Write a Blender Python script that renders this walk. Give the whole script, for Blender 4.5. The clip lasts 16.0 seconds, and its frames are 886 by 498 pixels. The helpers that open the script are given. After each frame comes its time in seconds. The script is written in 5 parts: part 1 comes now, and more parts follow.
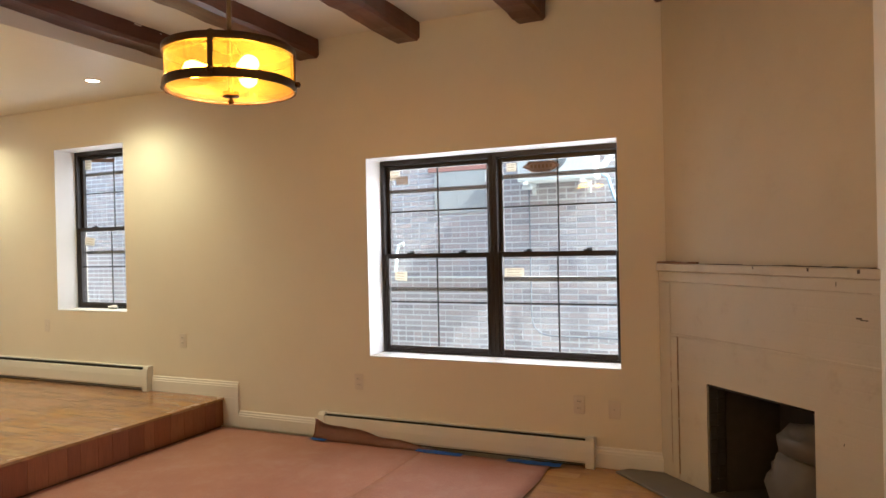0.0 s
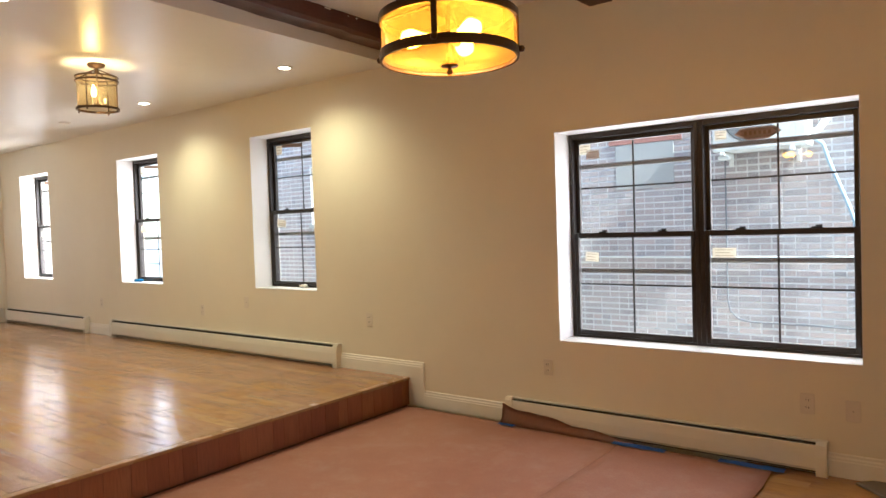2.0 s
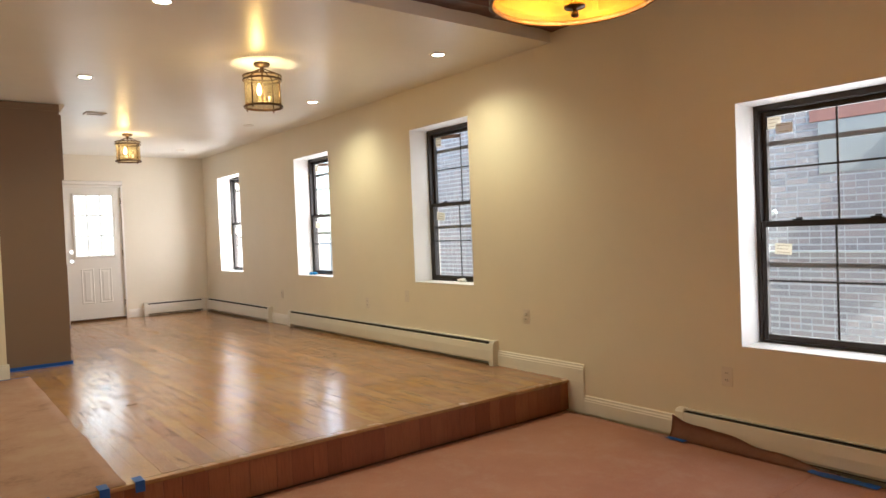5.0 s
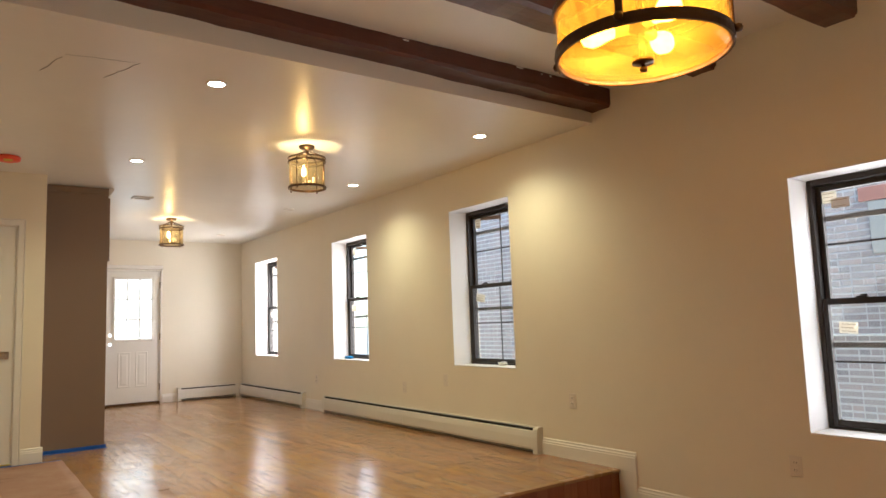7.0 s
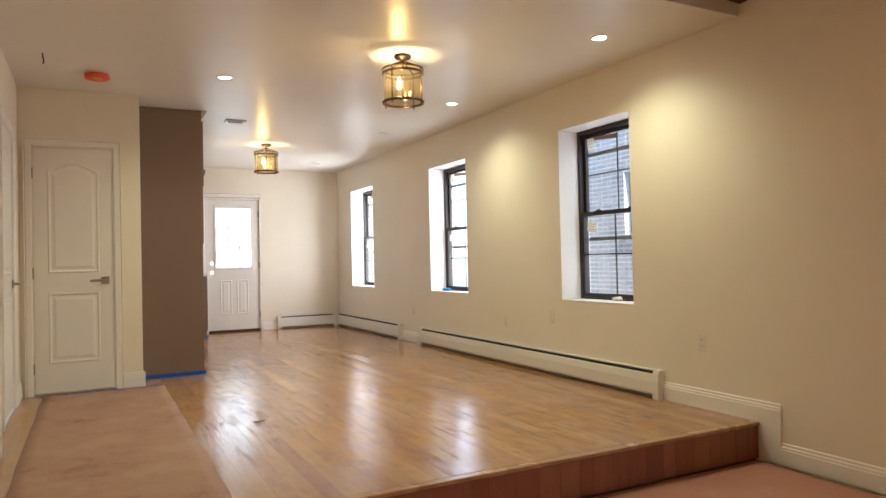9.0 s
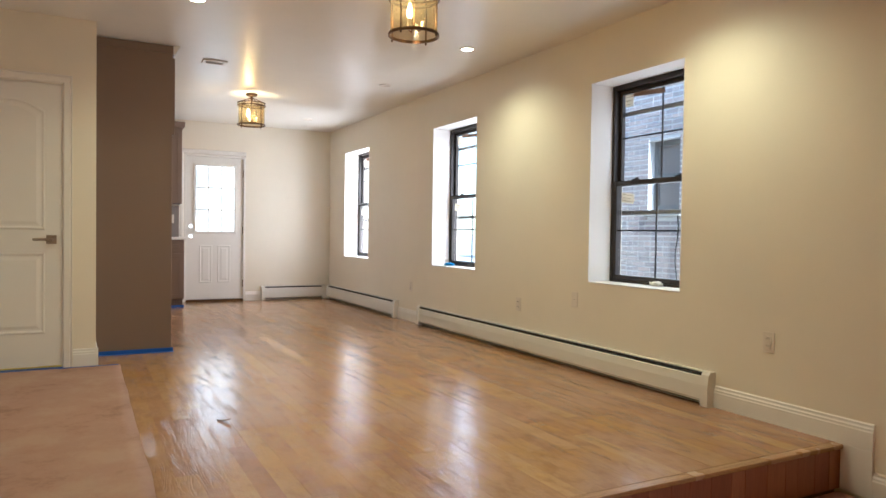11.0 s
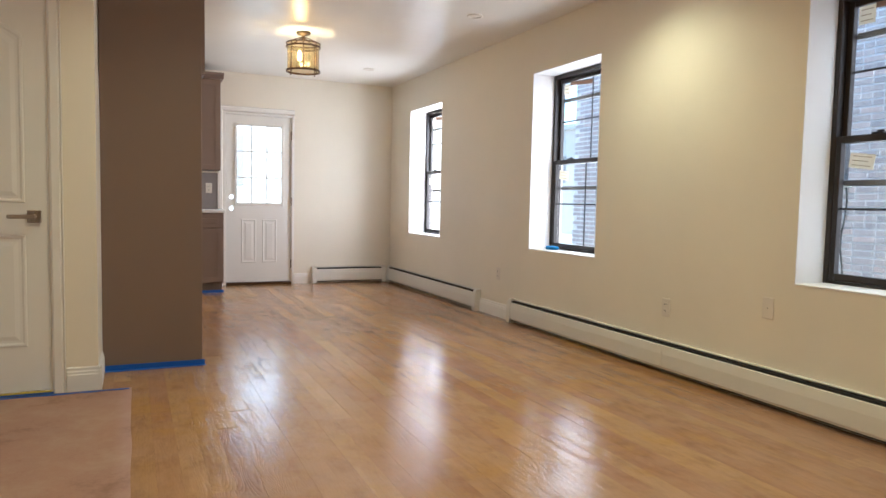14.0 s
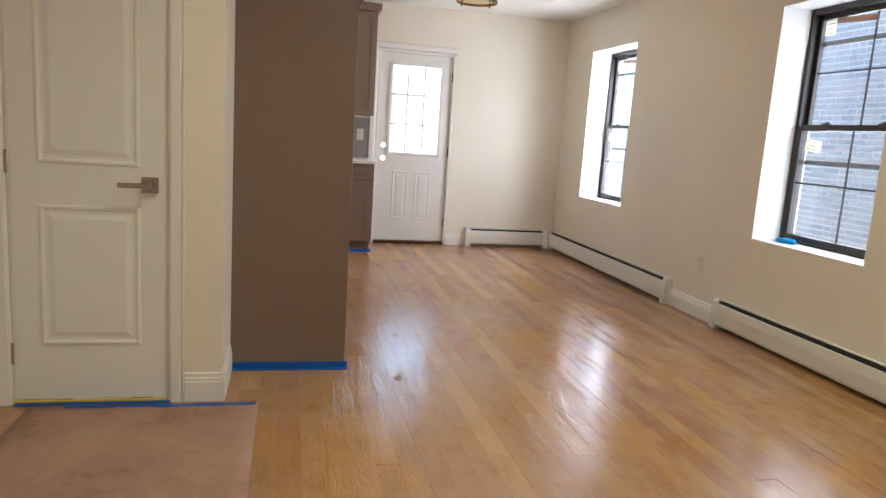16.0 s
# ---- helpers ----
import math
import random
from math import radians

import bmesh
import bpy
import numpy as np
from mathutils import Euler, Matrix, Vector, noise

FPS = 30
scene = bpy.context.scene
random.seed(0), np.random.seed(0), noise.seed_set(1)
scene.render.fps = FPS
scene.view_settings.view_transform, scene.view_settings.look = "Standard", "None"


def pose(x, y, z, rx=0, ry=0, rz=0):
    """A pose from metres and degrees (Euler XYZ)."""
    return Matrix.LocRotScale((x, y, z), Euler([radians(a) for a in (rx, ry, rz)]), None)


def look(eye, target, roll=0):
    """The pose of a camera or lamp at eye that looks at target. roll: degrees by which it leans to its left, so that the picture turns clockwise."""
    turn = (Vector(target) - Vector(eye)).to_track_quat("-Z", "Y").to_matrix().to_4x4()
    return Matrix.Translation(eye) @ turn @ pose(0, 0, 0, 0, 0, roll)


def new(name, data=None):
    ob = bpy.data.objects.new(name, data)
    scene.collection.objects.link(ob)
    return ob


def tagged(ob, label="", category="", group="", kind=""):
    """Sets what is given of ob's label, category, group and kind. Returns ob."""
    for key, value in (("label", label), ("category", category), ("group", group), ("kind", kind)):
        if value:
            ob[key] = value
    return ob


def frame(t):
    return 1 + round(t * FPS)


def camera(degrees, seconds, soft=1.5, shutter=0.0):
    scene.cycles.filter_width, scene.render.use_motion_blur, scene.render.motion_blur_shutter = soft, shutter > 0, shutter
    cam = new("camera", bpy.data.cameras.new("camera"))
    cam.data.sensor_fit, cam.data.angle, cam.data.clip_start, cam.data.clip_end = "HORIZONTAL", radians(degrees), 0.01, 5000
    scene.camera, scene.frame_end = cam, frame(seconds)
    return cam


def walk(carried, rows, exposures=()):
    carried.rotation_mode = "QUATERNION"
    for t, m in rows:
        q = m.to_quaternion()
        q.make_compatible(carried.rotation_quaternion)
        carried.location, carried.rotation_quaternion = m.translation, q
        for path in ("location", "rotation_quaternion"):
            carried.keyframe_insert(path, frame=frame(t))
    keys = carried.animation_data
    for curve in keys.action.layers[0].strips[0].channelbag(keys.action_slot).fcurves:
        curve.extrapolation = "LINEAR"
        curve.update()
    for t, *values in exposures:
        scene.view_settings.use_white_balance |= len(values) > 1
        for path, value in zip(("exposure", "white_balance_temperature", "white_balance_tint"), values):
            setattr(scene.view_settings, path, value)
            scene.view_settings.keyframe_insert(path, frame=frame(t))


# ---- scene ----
cam = camera(66.0, 16.0)
PATH = [
    (0, (-0.086, -0.078, 1.181), (-0.911, 1.744, 1.171), -1.3),
    (0.5, (-0.117, -0.077, 1.192), (-1.049, 1.692, 1.177), -1.5),
    (1, (-0.207, -0.055, 1.196), (-1.248, 1.652, 1.153), -1.2),
    (1.5, (-0.312, -0.035, 1.189), (-1.443, 1.614, 1.136), -1.0),
    (2, (-0.403, 0.0, 1.195), (-1.617, 1.589, 1.134), -1.9),
    (2.5, (-0.491, 0.12, 1.231), (-1.796, 1.633, 1.15), -1.7),
    (3, (-0.526, 0.275, 1.256), (-1.915, 1.71, 1.142), -0.5),
    (3.5, (-0.471, 0.295, 1.238), (-1.978, 1.605, 1.129), -1.3),
    (3.7, (-0.474, 0.32, 1.239), (-2.014, 1.592, 1.127), -1.2),
    (5.8, (-0.546, 0.371, 1.088), (-2.169, 1.539, 1.142), -2.6),
    (6, (-0.565, 0.359, 1.095), (-2.183, 1.528, 1.213), -3.0),
    (6.5, (-0.596, 0.353, 1.077), (-2.213, 1.513, 1.279), -2.5),
    (7, (-0.621, 0.347, 1.068), (-2.244, 1.495, 1.284), -2.1),
    (7.5, (-0.684, 0.336, 1.053), (-2.33, 1.457, 1.233), -2.4),
    (8, (-0.778, 0.35, 1.029), (-2.441, 1.454, 1.151), -2.6),
    (8.5, (-0.91, 0.449, 1.035), (-2.613, 1.497, 1.081), -2.1),
    (9, (-1.123, 0.555, 1.034), (-2.901, 1.471, 1.067), -1.3),
    (9.2, (-1.185, 0.572, 1.036), (-2.968, 1.478, 1.063), -1.0),
    (11.5, (-2.239, 0.943, 1.012), (-3.999, 1.891, 0.942), 0.7),
    (12, (-2.525, 1.002, 1.029), (-4.27, 1.977, 0.958), -0.4),
    (12.5, (-2.731, 0.966, 1.029), (-4.487, 1.92, 0.958), 0.8),
    (13, (-3.012, 1.055, 1.034), (-4.81, 1.926, 0.954), -0.2),
    (13.5, (-3.225, 1.153, 1.036), (-5.054, 1.956, 0.935), 0.6),
    (14, (-3.533, 1.116, 1.044), (-5.349, 1.943, 0.909), 1.2),
    (14.5, (-3.798, 1.071, 1.034), (-5.627, 1.862, 0.86), 3.8),
    (15, (-4.203, 1.144, 1.039), (-6.082, 1.799, 0.837), 2.4),
    (15.5, (-4.447, 1.225, 1.192), (-6.363, 1.734, 0.932), 2.7),
    (16, (-4.626, 1.201, 1.208), (-6.548, 1.649, 0.88), 3.8),
]
walk(cam, [(t, look(eye, target, roll)) for t, eye, target, roll in PATH], [(0.0, 2.60, 5600, 0), (2.0, 2.54, 5600, 0), (3.5, 2.44, 5650, 0), (7.0, 2.28, 5750, 0), (9.0, 2.40, 5400, 0), (12.5, 2.32, 5150, 0), (16.0, 2.31, 5050, 0)])
SKY, DOWN, LANTERN, DRUM, DAY = 0.112, 11.8, 1.8, 0.95, 3.3

# ---- world, sun and lamps of the sky ----
world = bpy.data.worlds.new("sky")
scene.world = world
world.use_nodes = True
wn, wl = world.node_tree.nodes, world.node_tree.links
sky = wn.new("ShaderNodeTexSky")
sky.sky_type = 'NISHITA'
sky.sun_disc = False
sky.sun_elevation, sky.sun_rotation = radians(44.7), radians(97.6)
wl.new(sky.outputs[0], wn["Background"].inputs[0])
wn["Background"].inputs[1].default_value = SKY
sun = new("sun", bpy.data.lights.new("sun", 'SUN'))
sun.data.energy, sun.data.angle, sun.data.color = 2.6, radians(0.5), (1.0, 0.95, 0.87)
sun.matrix_world = look((12, -1.6, 12), (0, 0, 0))

# area lamps added at the openings to strengthen the daylight, tuned per window
for x0, x1, z0, z1, boost in ((-2.6, -0.85, 0.40, 1.81, 0.9), (-5.93, -5.08, 0.68, 2.13, 0.35), (-8.51, -7.64, 0.68, 2.13, 1.35), (-11.31, -10.42, 0.68, 2.13, 3.6)):
    a = new("window_daylight", bpy.data.lights.new("window_daylight", 'AREA'))
    a.data.shape, a.data.size, a.data.size_y = 'RECTANGLE', x1 - x0, z1 - z0
    a.data.energy, a.data.color = DAY * boost * (x1 - x0) * (z1 - z0), (1.0, 0.84, 0.79)
    a.matrix_world = pose((x0 + x1) / 2, 4.56, (z0 + z1) / 2, -90, 0, 0)
a = new("door_daylight", bpy.data.lights.new("door_daylight", 'AREA'))
a.data.shape, a.data.size, a.data.size_y = 'RECTANGLE', 0.54, 0.93
a.data.energy, a.data.color = DAY * 0.25, (1.0, 0.95, 0.93)
a.matrix_world = pose(-12.1, 2.515, 1.455, -90, 0, 90)

# ---- materials ----
def material(name):
    m = bpy.data.materials.new(name)
    m.use_nodes = True
    return m, m.node_tree.nodes, m.node_tree.links, m.node_tree.nodes["Principled BSDF"]


def ramp(nodes, links, source, stops):
    r = nodes.new("ShaderNodeValToRGB")
    while len(r.color_ramp.elements) < len(stops):
        r.color_ramp.elements.new(0.5)
    for e, (p, c) in zip(r.color_ramp.elements, stops):
        e.position, e.color = p, (*c, 1)
    links.new(source, r.inputs[0])
    return r.outputs[0]


def noise_node(nodes, links, vector, scale, detail=4.0, rough=0.55):
    n = nodes.new("ShaderNodeTexNoise")
    n.inputs["Scale"].default_value, n.inputs["Detail"].default_value, n.inputs["Roughness"].default_value = scale, detail, rough
    if vector is not None:
        links.new(vector, n.inputs["Vector"])
    return n.outputs["Fac"]


def mixed(nodes, links, fac, a, b, mode='MIX'):
    m = nodes.new("ShaderNodeMix")
    m.data_type, m.blend_type = 'RGBA', mode
    for socket, v in ((m.inputs[0], fac), (m.inputs[6], a), (m.inputs[7], b)):
        if isinstance(v, (int, float)):
            socket.default_value = v
        elif isinstance(v, tuple):
            socket.default_value = (*v, 1)
        else:
            links.new(v, socket)
    return m.outputs[2]


def bumped(nodes, links, p, height, strength, distance=0.002):
    b = nodes.new("ShaderNodeBump")
    b.inputs["Strength"].default_value, b.inputs["Distance"].default_value = strength, distance
    links.new(height, b.inputs["Height"])
    links.new(b.outputs[0], p.inputs["Normal"])
    return b


def coords(nodes, links, kind="Object", scale=(1, 1, 1), jitter=False):
    tc = nodes.new("ShaderNodeTexCoord")
    mp = nodes.new("ShaderNodeMapping")
    mp.inputs["Scale"].default_value = scale
    v = tc.outputs[kind]
    if jitter:
        info = nodes.new("ShaderNodeObjectInfo")
        add = nodes.new("ShaderNodeVectorMath")
        add.operation = 'MULTIPLY_ADD'
        comb = nodes.new("ShaderNodeCombineXYZ")
        for i in range(3):
            links.new(info.outputs["Random"], comb.inputs[i])
        add.inputs[1].default_value = (37.0, 53.0, 71.0)
        links.new(comb.outputs[0], add.inputs[0])
        links.new(v, add.inputs[2])
        v = add.outputs[0]
    links.new(v, mp.inputs["Vector"])
    return mp.outputs[0]


def paint(name, colour, rough=0.5, wear=0.06, grain=260.0, bump=0.12, patch=0.35, dirt=(0.55, 0.47, 0.36)):
    """Rolled or brushed paint with faint patches, scuffs and a fine relief."""
    m, n, l, p = material(name)
    v = coords(n, l)
    big = noise_node(n, l, v, 0.9, 5, 0.6)
    mid = noise_node(n, l, v, 7.0, 6, 0.7)
    fine = noise_node(n, l, v, grain, 2, 0.5)
    c1 = mixed(n, l, ramp(n, l, big, [(0.35, (0, 0, 0)), (0.7, (1, 1, 1))]), colour, tuple(c * (1 - 0.16 * patch) for c in colour))
    c2 = mixed(n, l, ramp(n, l, mid, [(0.56, (0, 0, 0)), (0.8, (wear,) * 3)]), c1, dirt)
    l.new(c2, p.inputs["Base Color"])
    r = ramp(n, l, mid, [(0.2, (rough - 0.06,) * 3), (0.8, (rough + 0.08,) * 3)])
    l.new(r, p.inputs["Roughness"])
    both = mixed(n, l, 0.35, fine, big)
    bumped(n, l, p, both, bump, 0.003)
    return m


def plain(name, colour, rough, metal=0.0, wobble=0.12, scale=40.0, bump=0.05):
    m, n, l, p = material(name)
    v = coords(n, l)
    f = noise_node(n, l, v, scale, 5, 0.6)
    c = mixed(n, l, f, tuple(c * (1 - wobble) for c in colour), tuple(min(1, c * (1 + wobble)) for c in colour))
    l.new(c, p.inputs["Base Color"])
    l.new(ramp(n, l, f, [(0.25, (rough * 0.8,) * 3), (0.75, (min(1, rough * 1.25),) * 3)]), p.inputs["Roughness"])
    p.inputs["Metallic"].default_value = metal
    bumped(n, l, p, f, bump, 0.001)
    return m


def glow(name, colour, strength):
    m, n, l, p = material(name)
    e = n.new("ShaderNodeEmission")
    e.inputs[0].default_value, e.inputs[1].default_value = (*colour, 1), strength
    l.new(e.outputs[0], n["Material Output"].inputs[0])
    return m


def wood(name, tones, rough, grain=1.0, axis="x", bump=0.15, coat=0.0, jitter=True, ripple=0.0, veins=0.75):
    """Boards with grain along one axis; every board has its own tone."""
    m, n, l, p = material(name)
    s = {"x": (1.2, 14, 14), "y": (14, 1.2, 14), "z": (14, 14, 1.2)}[axis]
    v = coords(n, l, scale=s, jitter=jitter)
    flat = coords(n, l, jitter=jitter)
    streak = noise_node(n, l, v, 3.0 * grain, 7, 0.62)
    pores = noise_node(n, l, v, 22.0 * grain, 3, 0.5)
    blotch = noise_node(n, l, flat, 2.4, 4, 0.6)
    info = n.new("ShaderNodeObjectInfo")
    tone = ramp(n, l, info.outputs["Random"], [(i / (len(tones) - 1), t) for i, t in enumerate(tones)])
    c = mixed(n, l, ramp(n, l, streak, [(0.3, (0.62, 0.55, 0.46)), (0.62, (1.0, 1.0, 1.0))]), (0, 0, 0), (1, 1, 1))
    c = mixed(n, l, veins, tone, c, 'MULTIPLY')
    c = mixed(n, l, ramp(n, l, pores, [(0.35, (0.65 * veins,) * 3), (0.55, (0,) * 3)]), c, tuple(x * 0.45 for x in tones[0]))
    c = mixed(n, l, ramp(n, l, blotch, [(0.4, (0,) * 3), (0.75, (0.35,) * 3)]), c, tuple(x * 0.75 for x in tones[-1]))
    if ripple:
        rings = noise_node(n, l, coords(n, l, scale=(0.75, 4.6, 1.0), jitter=True), 1.6, 1.5, 0.45)
        lines, half = n.new("ShaderNodeMath"), n.new("ShaderNodeMath")
        lines.operation, half.operation = 'MULTIPLY', 'PINGPONG'
        lines.inputs[1].default_value, half.inputs[1].default_value = 70.0, 1.0
        l.new(rings, lines.inputs[0])
        l.new(lines.outputs[0], half.inputs[0])
        wave = half.outputs[0]
        c = mixed(n, l, ramp(n, l, wave, [(0.0, (0.08,) * 3), (0.4, (0,) * 3)]), c, tuple(x * 0.6 for x in tones[0]))
        geo = n.new("ShaderNodeNewGeometry")
        mottle = noise_node(n, l, coords(n, l, scale=(1.0, 1.9, 1.0), jitter=True), 6.0, 6, 0.66)
        c = mixed(n, l, 0.8, c, ramp(n, l, mottle, [(0.32, (0.66, 0.60, 0.54)), (0.52, (1.0, 1.0, 1.0)), (0.75, (1.12, 1.1, 1.05))]), 'MULTIPLY')
        dust = noise_node(n, l, geo.outputs["Position"], 0.8, 6, 0.68)
        c = mixed(n, l, ramp(n, l, dust, [(0.42, (0.05,) * 3), (0.60, (0.5,) * 3)]), c, (0.43, 0.275, 0.195))
        c = mixed(n, l, ramp(n, l, dust, [(0.36, (0.65,) * 3), (0.46, (0,) * 3)]), c, (0.45, 0.245, 0.07))
    l.new(c, p.inputs["Base Color"])
    l.new(ramp(n, l, blotch, [(0.25, (rough * 0.75,) * 3), (0.75, (min(1, rough * 1.35),) * 3)]), p.inputs["Roughness"])
    p.inputs["Coat Weight"].default_value = coat
    p.inputs["Coat Roughness"].default_value = 0.12
    h = streak
    if ripple:
        wv = coords(n, l, "Object", scale=(1, 3.0, 1), jitter=True)
        rip = noise_node(n, l, wv, 7.0, 4, 0.62)
        h = mixed(n, l, ripple, streak, rip)
        patch = noise_node(n, l, geo.outputs["Position"], 3.0, 3, 0.6)
        ridge = ramp(n, l, wave, [(0.0, (0,) * 3), (0.45, (1,) * 3)])
        h = mixed(n, l, ramp(n, l, patch, [(0.40, (0.04,) * 3), (0.60, (0.21,) * 3)]), h, ridge)
    bumped(n, l, p, h, bump, 0.004 if ripple else 0.002)
    return m


WALL = paint("wall_paint", (0.80, 0.75, 0.63), 0.55, wear=0.05)
CEIL = paint("ceiling_paint", (0.79, 0.765, 0.70), 0.36, wear=0.03, grain=90, bump=0.2)
TRIM = paint("trim_paint", (0.82, 0.80, 0.75), 0.36, wear=0.10, bump=0.05)
# whiter than the wall paint: daylight on the returns is partly in this colour
REVEAL = paint("whitened_reveal", (0.83, 0.82, 0.80), 0.5, wear=0.05)
DOOR = paint("door_paint", (0.80, 0.79, 0.745), 0.4, wear=0.05, bump=0.08)
ENAMEL = paint("heater_enamel", (0.74, 0.72, 0.65), 0.38, wear=0.12, bump=0.04)
def painted_brick(m):
    """Adds faint courses of brick under the paint of m."""
    n, l = m.node_tree.nodes, m.node_tree.links
    p = n["Principled BSDF"]
    v = coords(n, l)
    tc = n.new("ShaderNodeSeparateXYZ")
    l.new(v, tc.inputs[0])
    cb = n.new("ShaderNodeCombineXYZ")
    l.new(tc.outputs[0], cb.inputs[0])
    l.new(tc.outputs[2], cb.inputs[1])
    bt = n.new("ShaderNodeTexBrick")
    bt.inputs["Scale"].default_value, bt.inputs["Mortar Size"].default_value = 1.0, 0.007
    bt.inputs["Mortar Smooth"].default_value = 0.9
    bt.inputs["Brick Width"].default_value, bt.inputs["Row Height"].default_value = 0.21, 0.068
    l.new(cb.outputs[0], bt.inputs["Vector"])
    b = n.new("ShaderNodeBump")
    b.inputs["Strength"].default_value, b.inputs["Distance"].default_value, b.invert = 0.10, 0.004, True
    l.new(bt.outputs["Fac"], b.inputs["Height"])
    l.new(p.inputs["Normal"].links[0].from_socket, b.inputs["Normal"])
    l.new(b.outputs[0], p.inputs["Normal"])
    return m


HEARTHPAINT = paint("chimney_paint", (0.62, 0.56, 0.43), 0.6, wear=0.5, grain=60, bump=0.5, patch=0.9, dirt=(0.38, 0.29, 0.19))
painted_brick(HEARTHPAINT)
OAK = wood("oak_varnish", [(0.31, 0.148, 0.062), (0.44, 0.25, 0.092), (0.35, 0.175, 0.088), (0.53, 0.325, 0.125), (0.28, 0.128, 0.068), (0.45, 0.26, 0.092), (0.36, 0.19, 0.078)], 0.135, bump=0.5, coat=0.0, ripple=0.36, veins=0.22)
OAK.node_tree.nodes["Principled BSDF"].inputs["Specular IOR Level"].default_value = 0.42
MAHOGANY = wood("mahogany_riser", [(0.21, 0.068, 0.03), (0.33, 0.125, 0.058), (0.26, 0.088, 0.043), (0.36, 0.15, 0.07), (0.29, 0.105, 0.05)], 0.36, grain=0.45, axis="z", bump=0.12, veins=0.35)
NOSING = wood("nosing_oak", [(0.42, 0.24, 0.11), (0.5, 0.3, 0.14)], 0.25, axis="y", bump=0.1)
BEAM = wood("beam_stain", [(0.105, 0.032, 0.017), (0.13, 0.042, 0.023), (0.115, 0.036, 0.019)], 0.36, grain=0.6, axis="y", bump=0.9)
RAWWOOD = wood("raw_wood", [(0.26, 0.13, 0.06), (0.3, 0.16, 0.08)], 0.7, axis="x", bump=0.3)
SUBFLOOR = plain("subfloor", (0.12, 0.07, 0.035), 0.8)
BRONZE = plain("bronze_metal", (0.11, 0.065, 0.035), 0.38, 0.85)
FRAME = plain("window_bronze_paint", (0.022, 0.017, 0.015), 0.42, 0.0, 0.25)
SCREEN = plain("screen_rail", (0.20, 0.20, 0.20), 0.5)
NICKEL = plain("satin_nickel", (0.42, 0.38, 0.33), 0.3, 1.0)
STEEL = plain("bright_chrome", (0.8, 0.8, 0.8), 0.12, 1.0)
DARK = plain("dark_gap", (0.012, 0.011, 0.010), 0.8)
SOOT = plain("soot_brick", (0.072, 0.066, 0.06), 0.9, wobble=0.5, scale=14, bump=0.5)
BAG = plain("grey_bag", (0.13, 0.115, 0.10), 0.55, wobble=0.3, scale=12, bump=0.4)
STONE = plain("hearth_stone", (0.17, 0.15, 0.125), 0.8, wobble=0.3, scale=9, bump=0.4)
TAUPE = paint("taupe_cabinet", (0.205, 0.145, 0.112), 0.42, wear=0.04, bump=0.04, dirt=(0.3, 0.24, 0.2))
COUNTER = plain("white_counter", (0.75, 0.74, 0.72), 0.25)
SPLASH = plain("grey_backsplash", (0.25, 0.225, 0.215), 0.35)
TAPE = plain("blue_tape", (0.012, 0.095, 0.42), 0.55, wobble=0.25, scale=60, bump=0.2)
YELLOW = plain("yellow_strip", (0.62, 0.45, 0.06), 0.6)
PLASTIC = plain("white_plastic", (0.72, 0.67, 0.59), 0.4, wobble=0.03)
ORANGE = plain("orange_plastic", (0.85, 0.09, 0.03), 0.4)
PAPERWHITE = plain("white_label", (0.75, 0.74, 0.70), 0.7)
def paper_label(name, colour, through_colour, share):
    """Paper stuck on a pane: daylight shines through it."""
    m = plain(name, colour, 0.7)
    nt = m.node_tree
    tl, mx = nt.nodes.new("ShaderNodeBsdfTranslucent"), nt.nodes.new("ShaderNodeMixShader")
    tl.inputs[0].default_value, mx.inputs[0].default_value = (*through_colour, 1), share
    nt.links.new(nt.nodes["Principled BSDF"].outputs[0], mx.inputs[1])
    nt.links.new(tl.outputs[0], mx.inputs[2])
    nt.links.new(mx.outputs[0], nt.nodes["Material Output"].inputs[0])
    return m


STICKER = paper_label("cream_sticker", (0.72, 0.68, 0.56), (0.8, 0.77, 0.68), 0.6)
RUST = paper_label("brown_label", (0.24, 0.165, 0.12), (0.36, 0.27, 0.21), 0.6)
TAN = paper_label("tan_label", (0.36, 0.28, 0.22), (0.58, 0.47, 0.38), 0.7)
PRINT = plain("faint_print", (0.42, 0.36, 0.26), 0.7)
CLOTH = plain("blue_cloth", (0.02, 0.22, 0.55), 0.8, bump=0.4)
MORTAR = plain("mortar", (0.66, 0.645, 0.64), 0.95, wobble=0.22, scale=25, bump=0.5)
PIPE = plain("grey_conduit", (0.20, 0.20, 0.21), 0.6)
CONCRETE = plain("yard_concrete", (0.42, 0.41, 0.39), 0.9, wobble=0.2, scale=3, bump=0.3)
RENDERWALL = plain("pale_render", (0.55, 0.50, 0.45), 0.9, wobble=0.15, scale=4, bump=0.3)
REDLINTEL = plain("faded_red_lintel", (0.42, 0.20, 0.16), 0.9, wobble=0.25, scale=12, bump=0.4)
CRACK = plain("crack", (0.10, 0.085, 0.07), 0.9)
BULB = glow("bulb_glow", (1.0, 0.66, 0.28), 13.0)
LED = glow("led_disc", (1.0, 0.88, 0.70), 8.0)


